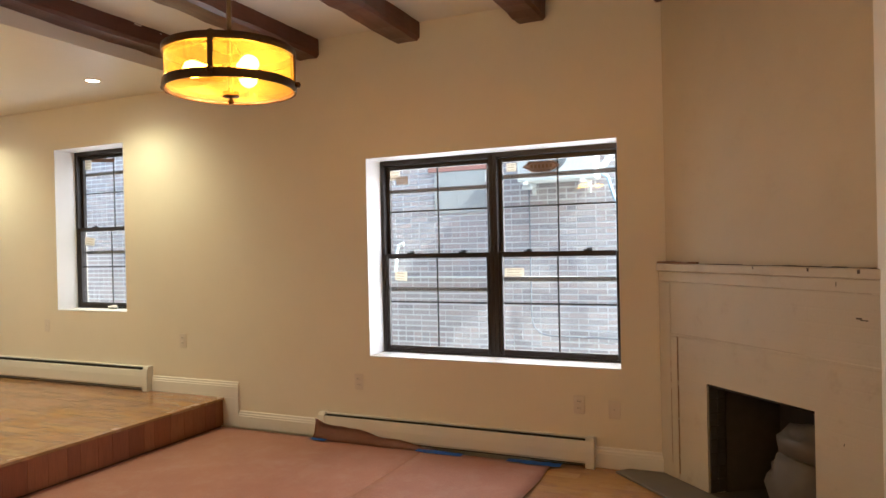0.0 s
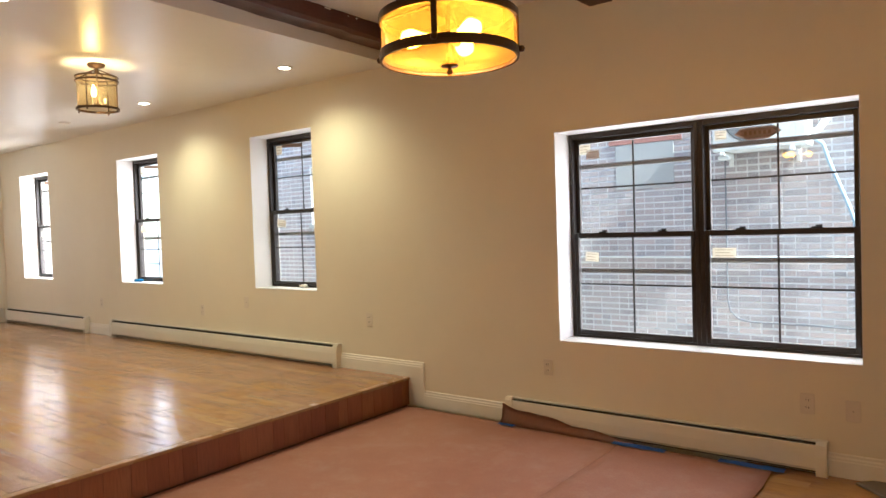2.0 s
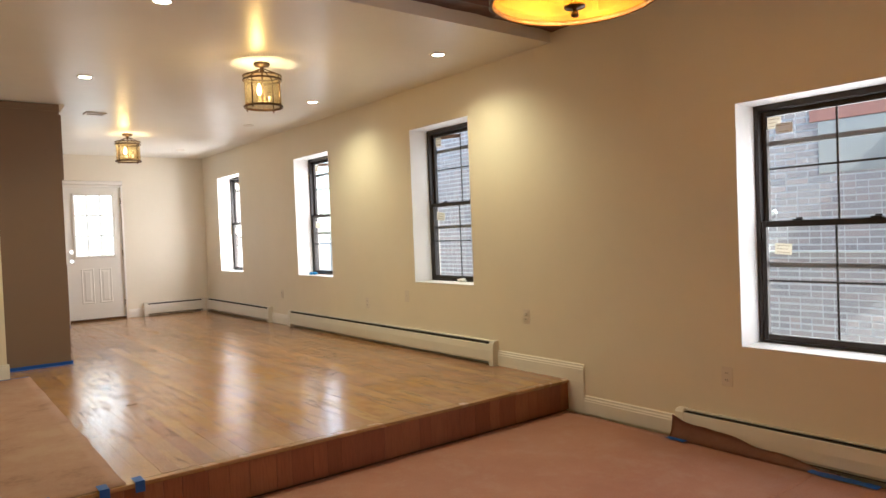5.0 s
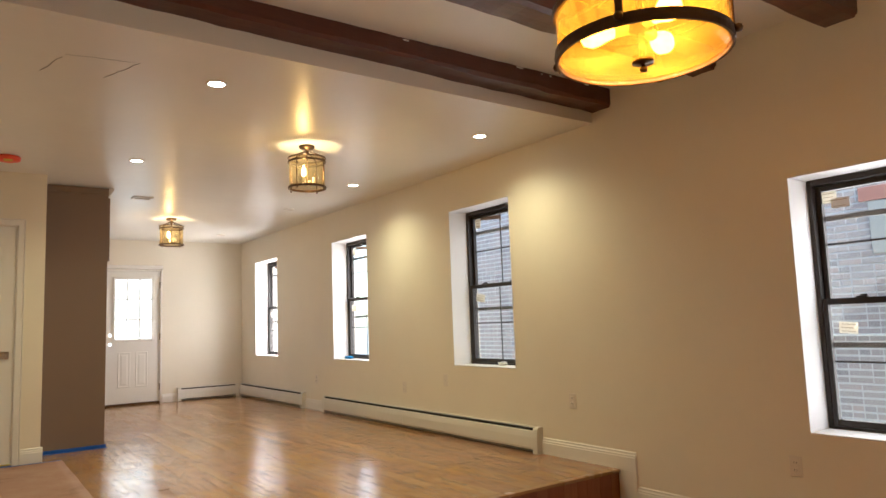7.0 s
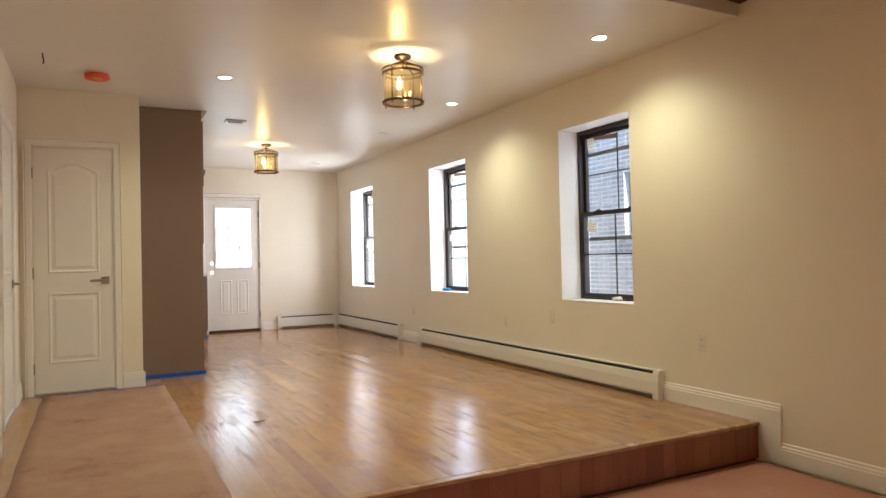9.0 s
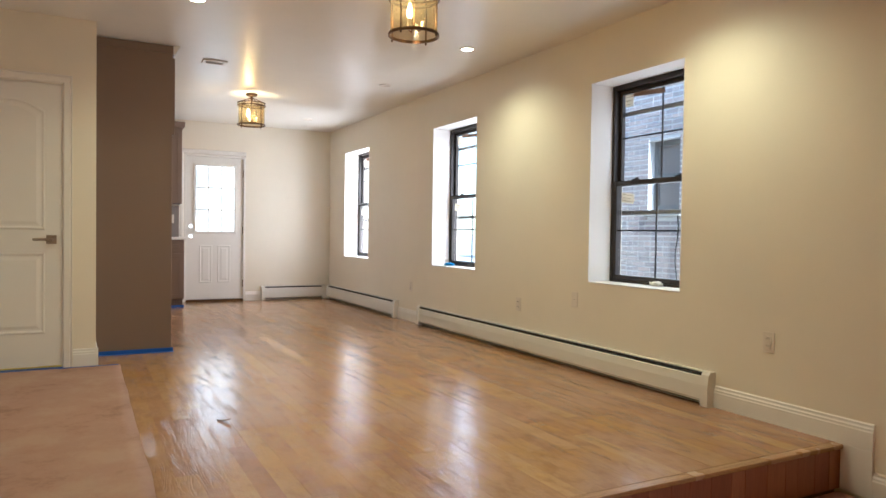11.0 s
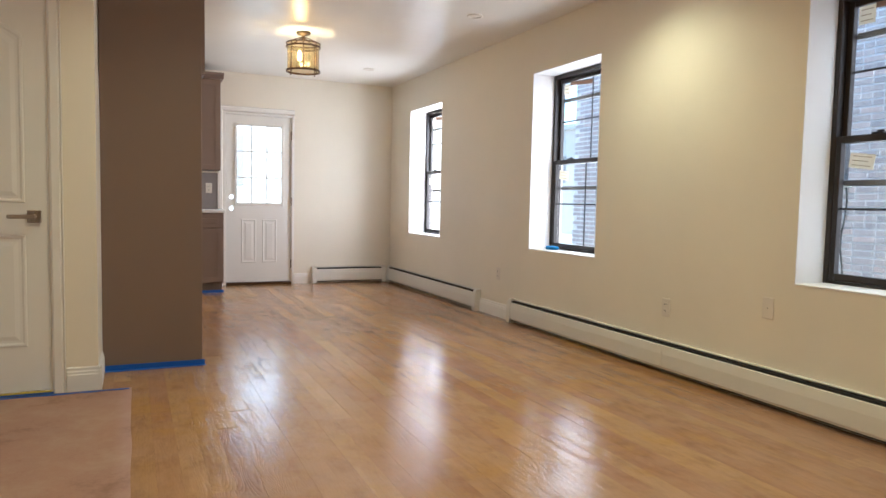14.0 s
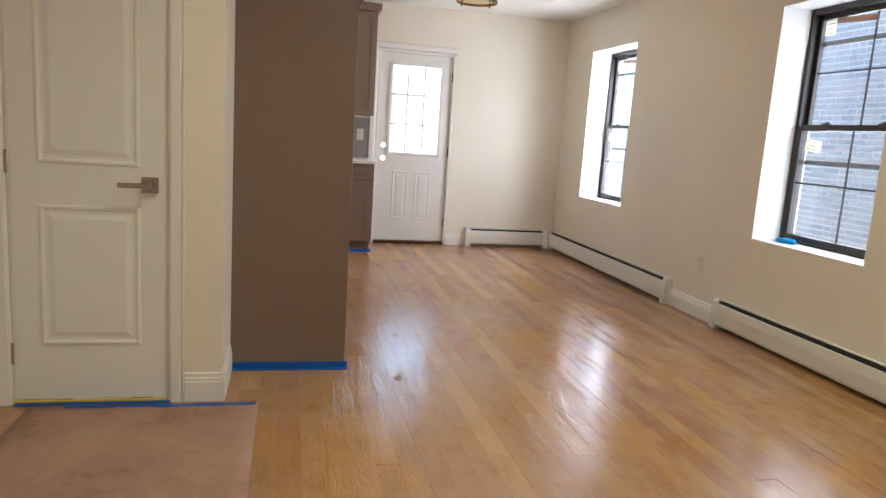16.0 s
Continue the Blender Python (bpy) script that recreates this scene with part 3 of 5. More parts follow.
badge = part("badge", six_sided(1.0, 0.0, 0.001), RUST, WIDE, "brown six-sided maker's badge")
badge.location = (1.235, 0.2625, 1.325)
part("badge_field", six_sided(0.8, -0.0012, -0.0004), TAN, badge, "paler brown field of the badge")
for k in range(6):
    part("badge_mark", box(-0.075 + k * 0.027, -0.060 + k * 0.027, -0.0022, -0.0014, -0.012, 0.012), SMUDGE, badge)
for w, zz in ((SIDE, 1.395), (MIDW, 1.39), (FARW, 1.385)):
    sticker(w, 0.315, zz, 0.31, 0.035, 0.262, RUST, "brown paper strip", 1, 4)
    sticker(w, 0.12, zz - 0.03, 0.085, 0.09, 0.2615, STICKER, "cream paper sticker", 3)
    sticker(w, 0.165, 0.635, 0.13, 0.075, 0.222, STICKER, "cream paper sticker", 3, 8)


def rag(x, y, z, sx, sy, sz, seed, mat, name, label, lump=0.5, crease=0.22):
    b = bmesh.new()
    bmesh.ops.create_icosphere(b, subdivisions=3, radius=1.0)
    for v in b.verts:
        d = 1 + lump * noise.noise(v.co * 2.1 + Vector((seed, 0, 0))) + crease * noise.noise(v.co * 6 + Vector((0, seed, 0)))
        v.co = Vector((v.co.x * sx * d, v.co.y * sy * d, max(0.0, (v.co.z * 0.8 + 0.5) * sz * d)))
    ob = solid(name, b, mat, label, "rag", smooth=True)
    ob.location = (x, y, z)
    return ob


rag(-8.38, 4.33, 0.671, 0.085, 0.045, 0.022, 3, CLOTH, "rag", "crumpled blue rag lying on a window sill")
rag(-5.42, 4.36, 0.671, 0.05, 0.03, 0.025, 8, PAPERWHITE, "paper_wad", "crumpled white paper on a window sill")


# ---- doors ----
def raised_panel(parent, x0, x1, z0, z1, arch, mat, relief=0.85):
    """A moulding ring round a sunk field with a raised centre."""
    def outline(inset):
        pts = [(x0 + inset, z0 + inset), (x1 - inset, z0 + inset)]
        if arch:
            rise, half = 0.07, (x1 - x0) / 2 - inset
            for i in range(13):
                a = i / 12
                pts.append((x1 - inset - 2 * half * a, z1 - inset - rise + rise * math.sin(math.pi * a)))
        else:
            pts += [(x1 - inset, z1 - inset), (x0 + inset, z1 - inset)]
        return pts
    b = bmesh.new()
    steps = [(0.0, 0.0004), (0.005, -0.0062), (0.013, -0.0066), (0.022, -0.0008), (0.034, -0.0008), (0.056, -0.0070)]
    rings = [[b.verts.new((x, y * relief, z)) for x, z in outline(i)] for i, y in steps]
    k = len(rings[0])
    for p, q in zip(rings, rings[1:]):
        for i in range(k):
            b.faces.new((p[i], p[(i + 1) % k], q[(i + 1) % k], q[i]))
    b.faces.new(rings[-1])
    bmesh.ops.recalc_face_normals(b, faces=b.faces)
    return part("panel", b, mat, parent)


def lever(parent, x, z, toward):
    plate = box(x - 0.032, x + 0.032, -0.012, 0.0, z - 0.032, z + 0.032, 0.003)
    h = part("door_handle", plate, NICKEL, parent, "satin nickel lever on a square plate")
    arm = tube([(x, -0.01, z), (x, -0.045, z)], 0.011, 12)
    box(min(x - 0.01 * toward, x + 0.115 * toward), max(x - 0.01 * toward, x + 0.115 * toward), -0.056, -0.044, z - 0.010, z + 0.010, 0.004, arm)
    part("lever", arm, NICKEL, h)


def casing(parent, w, h, left=True, right=True, width=0.062):
    prof = [(0, 0), (-0.008, 0.004), (-0.014, 0.012), (-0.016, 0.045), (-0.010, 0.052), (-0.018, 0.058), (-0.018, width), (0, width)]
    for on, flip in ((left, -1), (right, 1)):
        if not on:
            continue
        b = bmesh.new()
        x0 = 0.0 if flip < 0 else w
        a = [b.verts.new((x0 + flip * (0.004 + u), v - 0.001, 0)) for v, u in prof]
        c = [b.verts.new((x0 + flip * (0.004 + u), v - 0.001, h + (0.004 + u))) for v, u in prof]
        for i in range(len(prof)):
            j = (i + 1) % len(prof)
            b.faces.new((a[i], a[j], c[j], c[i]))
        b.faces.new(a)
        b.faces.new(c)
        bmesh.ops.recalc_face_normals(b, faces=b.faces)
        part("casing", b, TRIM, parent)
    b = bmesh.new()
    a = [b.verts.new((-(0.004 + u) if left else 0, v - 0.001, h + 0.004 + u)) for v, u in prof]
    c = [b.verts.new((w + (0.004 + u) if right else w, v - 0.001, h + 0.004 + u)) for v, u in prof]
    for i in range(len(prof)):
        j = (i + 1) % len(prof)
        b.faces.new((a[i], a[j], c[j], c[i]))
    b.faces.new(a)
    b.faces.new(c)
    bmesh.ops.recalc_face_normals(b, faces=b.faces)
    part("casing", b, TRIM, parent)


def hinge(parent, x, z):
    b = tube([(x, -0.006, z - 0.045), (x, -0.006, z + 0.045)], 0.006, 10)
    box(x - 0.014, x + 0.002, -0.002, 0.004, z - 0.045, z + 0.045, bm=b)
    part("hinge", b, NICKEL, parent, "satin nickel hinge")


def inner_door(name, m, w, h, handle_x, toward, hinge_x, label):
    d = thing(name, m, label, "door", kind="structure")
    slab = part("slab", box(0.004, w - 0.004, 0.006, 0.041, 0.018, h - 0.004, 0.002), DOOR, d)
    mx = 0.105 if w < 0.65 else 0.12
    for z0, z1, arch in ((0.255, 0.835, False), (1.0, h - 0.125, True)):
        raised_panel(slab, mx, w - mx, z0, z1, arch, DOOR).location = (0, 0.0055, 0)
    lever(d, handle_x, 0.93, toward)
    for z in (0.22, 1.0, h - 0.22):
        hinge(d, hinge_x, z)
    stop = box(-0.001, 0.004, 0.0, 0.10, 0, h, bm=None)
    box(w - 0.004, w + 0.001, 0.0, 0.10, 0, h, bm=stop)
    box(0.004, w - 0.004, 0.0, 0.10, h - 0.003, h + 0.001, bm=stop)
    part("door_jamb", stop, TRIM, d)
    casing(d, w, h)
    return d


CLOSET = inner_door("door_1", pose(-7.6, 0.13, 0, 0, 0, 90), 0.59, 2.045, 0.59 - 0.065, -1, 0.0, "narrow white two-panel closet door, closed, taped at its foot")
inner_door("door_2", pose(-6.39, 0.03, 0, 0, 0, 180), 0.76, 2.04, 0.70, -1, 0.0, "white two-panel door with a nickel lever, closed")
part("seam_strip", box(0.0, 0.59, -0.012, 0.003, 0.009, 0.017, 0.001), YELLOW, CLOSET, "yellow strip under the door")


def back_door():
    w, h = 0.84, 2.07
    d = thing("door_3", pose(XW, 2.095, 0, 0, 0, 90), "white panelled back door with a nine-light window and open bored knob holes", "door", kind="structure")
    gx0, gx1, gz0, gz1 = 0.15, 0.695, 0.985, 1.925
    BORES = (0.925, 1.065)
    slab = pierced(0.035, w - 0.03, 0.035, h - 0.03, 0.042, [(gx0, gx1, gz0, gz1)] + [(0.063, 0.133, z - 0.035, z + 0.035) for z in BORES], lambda u, v, z: (u, 0.03 + v, z))
    slab = part("slab", slab, DOOR, d)
    fr = bmesh.new()
    for a in ((gx0 - 0.022, gx0 + 0.012, gz0 - 0.022, gz1 + 0.022), (gx1 - 0.012, gx1 + 0.022, gz0 - 0.022, gz1 + 0.022)):
        box(a[0], a[1], 0.016, 0.032, a[2], a[3], 0.004, fr)
    for a in ((gz0 - 0.022, gz0 + 0.012), (gz1 - 0.012, gz1 + 0.022)):
        box(gx0 + 0.012, gx1 - 0.012, 0.017, 0.031, a[0], a[1], 0.004, fr)
    part("glazing_frame", fr, DOOR, slab)
    g = part("pane", sheet(gx0, gx1, 0.05, gz0, gz1), GLASS, slab, "clear nine-light pane")
    g.visible_shadow = False
    for k in (1, 2):
        x, z = gx0 + (gx1 - gx0) * k / 3, gz0 + (gz1 - gz0) * k / 3
        part("muntin", box(x - 0.008, x + 0.008, 0.036, 0.047, gz0, gz1), DOOR, slab)
        part("muntin", box(gx0, gx1, 0.0365, 0.0465, z - 0.008, z + 0.008), DOOR, slab)
    for x0, x1 in ((0.21, 0.385), (0.46, 0.635)):
        raised_panel(slab, x0, x1, 0.27, 0.80, False, DOOR, 0.55).location = (0, 0.0295, 0)
    for z in BORES:
        k = bmesh.new()
        s, rad, n = 0.035, 0.028, 24
        rings = []
        for y, square in ((0.0295, True), (0.0295, False), (0.0725, False), (0.0725, True)):
            ring = []
            for i in range(n):
                a = 2 * math.pi * (i + 0.5) / n
                c0, s0 = math.cos(a), math.sin(a)
                f = s / max(abs(c0), abs(s0)) if square else rad
                ring.append(k.verts.new((0.098 + f * c0, y, z + f * s0)))
            rings.append(ring)
        for p, q in zip(rings, rings[1:]):
            for i in range(n):
                k.faces.new((p[i], p[(i + 1) % n], q[(i + 1) % n], q[i]))
        bmesh.ops.recalc_face_normals(k, faces=k.faces)
        part("bore_rim", k, DOOR, slab, "open bored hole for a missing knob")
    for z in (0.25, 1.02, 1.83):
        b = tube([(w - 0.03, 0.024, z - 0.05), (w - 0.03, 0.024, z + 0.05)], 0.007, 10)
        part("hinge", b, BRONZE, d, "bronze hinge")
    fr = box(0.0, 0.03, 0.0, 0.12, 0, h, 0.002)
    box(w - 0.028, w, 0.0, 0.12, 0, h, 0.002, fr)
    box(0.03, w - 0.028, 0.001, 0.12, h - 0.027, h, 0.002, fr)
    part("door_frame", fr, TRIM, d)
    part("threshold", box(0.03, w - 0.028, -0.01, 0.14, 0.0, 0.032, 0.006), BRONZE, d, "dark bronze threshold")
    casing(d, w, h, right=False)


back_door()

# ---- baseboards ----
BB = [(0, 0), (-0.016, 0), (-0.016, 0.088), (-0.013, 0.094), (-0.013, 0.104), (-0.008, 0.112), (-0.008, 0.124), (-0.003, 0.13), (0, 0.13)]


def baseboard(m, length):
    ob = structure("baseboard", extrude_profile(BB, 0, length), TRIM, "white moulded baseboard", "baseboard")
    ob.matrix_basis = m


baseboard(pose(-4.77, YN, 0), 0.93)
baseboard(pose(-9.39, YN, 0), 0.62)
baseboard(pose(-3.84, YN, LOW), 0.79)
baseboard(pose(-1.0, YN, LOW), 0.42)
structure("baseboard_drop", box(-3.995, -3.84, YN - 0.016, YN, LOW, 0.0, 0.001), TRIM, "white board beside the step", "baseboard")
baseboard(pose(-7.6, 0.79, 0, 0, 0, 90), 0.167)
baseboard(pose(-7.583, 0.94, 0, 0, 0, 180), 0.42)
baseboard(pose(-7.22, 0.03, 0, 0, 0, 180), 0.38)
baseboard(pose(XW, 2.937, 0, 0, 0, 90), 0.222)


# ---- baseboard heaters: local x along the wall, y out of the wall is negative ----
def heater(m, length, label, joint=None, h=0.205, slot=0.025):
    t = thing("baseboard_heater", m, label, "heater", "baseboard heaters")
    part("back_panel", box(0.03, length - 0.03, -0.012, -0.001, 0.012, h - 0.004), ENAMEL, t)
    hood = [(-0.001, h - 0.005), (-0.001, h), (-0.022, h), (-0.026, h - 0.003), (-0.022, h - 0.005)]
    part("hood", extrude_profile(hood, 0.03, length - 0.03), ENAMEL, t)
    front = [(-0.050, h - slot), (-0.057, h - slot - 0.004), (-0.064, h - 0.080), (-0.065, 0.045), (-0.056, 0.028), (-0.054, 0.031), (-0.062, 0.046), (-0.061, h - 0.080), (-0.054, h - slot - 0.008)]
    if joint:
        part("front_panel", extrude_profile(front, 0.03, joint - 0.002), ENAMEL, t)
        part("front_panel", extrude_profile(front, joint + 0.002, length - 0.03), ENAMEL, t)
        part("splice", extrude_profile([(y - 0.002, z + 0.001) for y, z in front[:5]] + [(-0.05, 0.04), (-0.048, h - 0.03)], joint - 0.022, joint + 0.022), ENAMEL, t)
    else:
        part("front_panel", extrude_profile(front, 0.03, length - 0.03), ENAMEL, t)
    # solid near-black block: the shade behind the slots is put into its colour
    fins = bmesh.new()
    box(0.03, length - 0.03, -0.050, -0.013, 0.02, h - 0.012, bm=fins)
    part("fin_element", fins, DARK, t, "fin element block, blackened for the shade inside the heater")
    cap = [(0, 0), (-0.066, 0), (-0.069, 0.004), (-0.069, h - 0.075), (-0.060, h - 0.015), (-0.045, h + 0.004), (0, h + 0.004)]
    for x in (0, length - 0.055):
        part("end_cap", extrude_profile(cap, x, x + 0.055), ENAMEL, t)
    return t


heater(pose(-8.77, YN, 0), 4.0, "long cream enamel baseboard heater under the windows", 1.93)
heater(pose(-11.93, YN, 0), 2.54, "cream enamel baseboard heater running into the corner")
heater(pose(XW, 3.16, 0, 0, 0, 90), 0.965, "short cream enamel baseboard heater beside the back door")
heater(pose(-3.05, YN, LOW), 2.05, "cream enamel baseboard heater with paper tucked under it", h=0.185, slot=0.015)
heater(pose(-4.15, 0.03, 0, 0, 0, 180), 1.5, "cream enamel baseboard heater on the inner wall")


# ---- outlets and switches ----
def outlet(m, label, blank=False):
    o = thing("wall_outlet", m, label, "outlet", "wall outlets")
    part("cover_plate", box(-0.036, 0.036, -0.006, 0.0, -0.058, 0.058, 0.003), PLASTIC, o)
    if blank:
        part("screw", lathe([(0, 0.001), (0.004, 0.0), (0.004, -0.001)], 10), NICKEL, o).matrix_basis = pose(0, -0.0065, 0, 90, 0, 0)
        return
    for z in (0.021, -0.021):
        s = part("socket", box(-0.017, 0.017, -0.009, -0.006, z - 0.014, z + 0.014, 0.002), PLASTIC, o)
        slot = box(-0.008, -0.0055, -0.0098, -0.009, z - 0.004, z + 0.006)
        box(0.0055, 0.008, -0.0098, -0.009, z - 0.004, z + 0.006, bm=slot)
        part("slot", slot, DARK, s)


for x, z, blank in ((-4.42, 0.44, False), (-6.10, 0.52, True), (-6.86, 0.41, False), (-9.05, 0.40, False), (-2.72, 0.20, False), (-1.10, 0.155, False), (-0.88, 0.14, True)):
    outlet(pose(x, YN, z), "cream blank wall plate" if blank else "cream double wall outlet", blank)
outlet(pose(XW + 0.009, 1.93, 1.16, 0, 0, 90), "white double outlet above the counter")


# ---- recessed lights, vent, detector ----
def downlight(x, y, lit):
    d = thing("downlight", pose(x, y, TOP), "recessed ceiling light, lit" if lit else "recessed ceiling light, switched off", "ceiling light", "downlights")
    part("trim_ring", lathe([(0.062, 0.0005), (0.064, -0.006), (0.058, -0.010), (0.047, -0.006), (0.046, 0.0005)], 32), PLASTIC, d, smooth=True)
    part("lens", lathe([(0.0, -0.003), (0.047, -0.003), (0.047, 0.0)], 32), LED if lit else PLASTIC, d, "glowing lens" if lit else "dull white lens")
    if lit:
        s = new("downlight_lamp", bpy.data.lights.new("downlight_lamp", 'SPOT'))
        s.data.energy, s.data.spot_size, s.data.spot_blend, s.data.shadow_soft_size, s.data.color = DOWN, radians(146), 1.0, 0.045, (1.0, 0.81, 0.47)
        s.location = (x, y, TOP - 0.03)


for x, y in ((-4.74, 3.655), (-6.85, 3.64), (-6.71, 1.515), (-4.57, 1.54)):
    downlight(x, y, True)
for x, y in ((-8.47, 3.6), (-11.0, 3.55)):
    downlight(x, y, False)

vent = thing("ceiling_vent", pose(-8.38, 1.9, TOP), "small white ceiling vent with dark slots", "vent")
part("vent_frame", pierced(-0.10, 0.10, -0.07, 0.07, 0.012, [(-0.075, 0.075, -0.042, 0.042)], lambda u, v, z: (z, u, -v)), PLASTIC, vent)
part("vent_back", box(-0.044, 0.044, -0.077, 0.077, -0.003, -0.001), SCREEN, vent)
for k in range(3):
    part("slat", box(-0.0225 + k * 0.022, -0.0205 + k * 0.022, -0.075, 0.075, -0.007, -0.003), PLASTIC, vent)

det = thing("smoke_detector", pose(-7.0, 0.61, TOP), "smoke detector under an orange dust cover", "smoke detector")
part("base_plate", lathe([(0.0, 0), (0.075, 0), (0.075, -0.012), (0.0, -0.012)], 32), PLASTIC, det)
part("dust_cover", lathe([(0.086, -0.004), (0.092, -0.014), (0.088, -0.034), (0.06, -0.042), (0.0, -0.043)], 32), ORANGE, det, "bright orange dust cover", smooth=True)
part("cover_tab", box(0.02, 0.085, -0.03, 0.03, -0.046, -0.040, 0.002), YELLOW, det, "yellow tab")
solid("loose_wire", tube([(-6.55, 0.27, TOP), (-6.55, 0.272, TOP - 0.03), (-6.545, 0.278, TOP - 0.055), (-6.55, 0.272, TOP - 0.075)], 0.004, 6), DARK, "short black loose wire hanging from the ceiling", "wire")
crack = bmesh.new()
rnd = random.Random(4)
for a, c in (((-4.83, 0.66), (-4.56, 0.73)), ((-4.47, 1.09), (-4.78, 0.97)), ((-4.52, 0.74), (-4.46, 1.08))):
    pts = []
    for i in range(8):
        f = i / 7
        pts.append((a[0] + (c[0] - a[0]) * f + rnd.uniform(-0.007, 0.007), a[1] + (c[1] - a[1]) * f + rnd.uniform(-0.007, 0.007), TOP - 0.0006))
    tube(pts, 0.0016 if a[1] != 0.74 else 0.0007, 5, crack)
solid("ceiling_crack", crack, CRACK, "hairline cracks round a patch in the ceiling plaster", "crack", kind="structure")


# ---- lantern ceiling lights ----
def lantern(x, y):
    t = thing("lantern_light", pose(x, y, TOP), "bronze lantern ceiling light with a pale champagne glass cylinder, lit", "ceiling light", "lantern ceiling lights")
    part("canopy", lathe([(0.0, 0), (0.062, 0), (0.064, -0.012), (0.052, -0.026), (0.014, -0.030), (0.012, -0.055), (0.018, -0.060), (0.010, -0.07), (0.0, -0.07)], 28), BRONZE, t, smooth=True)
    for z0, z1 in ((-0.108, -0.098), (-0.140, -0.126), (-0.352, -0.335)):
        part("ring", lathe([(0.143, z0), (0.151, z0), (0.153, (z0 + z1) / 2), (0.151, z1), (0.143, z1)], 40, close=True), BRONZE, t)
    part("glass_cylinder", lathe([(0.141, -0.342), (0.141, -0.104)], 40), SMOKED, t, "pale champagne glass cylinder", smooth=True)
    for k in range(4):
        a = math.radians(35 + 90 * k)
        c, s = math.cos(a), math.sin(a)
        part("arm", tube([(0.015 * c, 0.015 * s, -0.045), (0.07 * c, 0.07 * s, -0.068), (0.147 * c, 0.147 * s, -0.10), (0.150 * c, 0.150 * s, -0.20), (0.150 * c, 0.150 * s, -0.35)], 0.0045, 8), BRONZE, t)
        part("finial", lathe([(0, -0.368), (0.007, -0.362), (0.005, -0.352), (0.0, -0.350)], 10, (0.150 * c, 0.150 * s, 0)), BRONZE, t, smooth=True)
    part("stem", tube([(0, 0, -0.06), (0, 0, -0.30)], 0.006, 8), BRONZE, t)
    for k in range(3):
        a = math.radians(-54 + 120 * k)
        cx, cy = 0.052 * math.cos(a), 0.052 * math.sin(a)
        part("candle_arm", tube([(0, 0, -0.30), (cx * 0.6, cy * 0.6, -0.318), (cx, cy, -0.305), (cx, cy, -0.29)], 0.004, 8), BRONZE, t)
        part("socket", lathe([(0.011, -0.30), (0.012, -0.26), (0.0, -0.258)], 12, (cx, cy, 0)), PLASTIC, t, "cream candle sleeve")
        bulb = lathe([(0.0, -0.258), (0.010, -0.256), (0.017, -0.235), (0.014, -0.205), (0.005, -0.175), (0.0, -0.165)], 14, (cx, cy, 0))
        bu = part("bulb", bulb, BULB if k == 0 else GLASS, t, "glowing candle bulb" if k == 0 else "clear unlit candle bulb", smooth=True)
        bu.visible_shadow = False
        if k == 0:
            p = new("lantern_lamp", bpy.data.lights.new("lantern_lamp", 'POINT'))
            p.data.energy, p.data.shadow_soft_size, p.data.color = LANTERN, 0.010, (1.0, 0.68, 0.32)
            p.location = (x + cx, y + cy, TOP - 0.215)


lantern(-5.64, 2.585)
lantern(-9.68, 2.51)


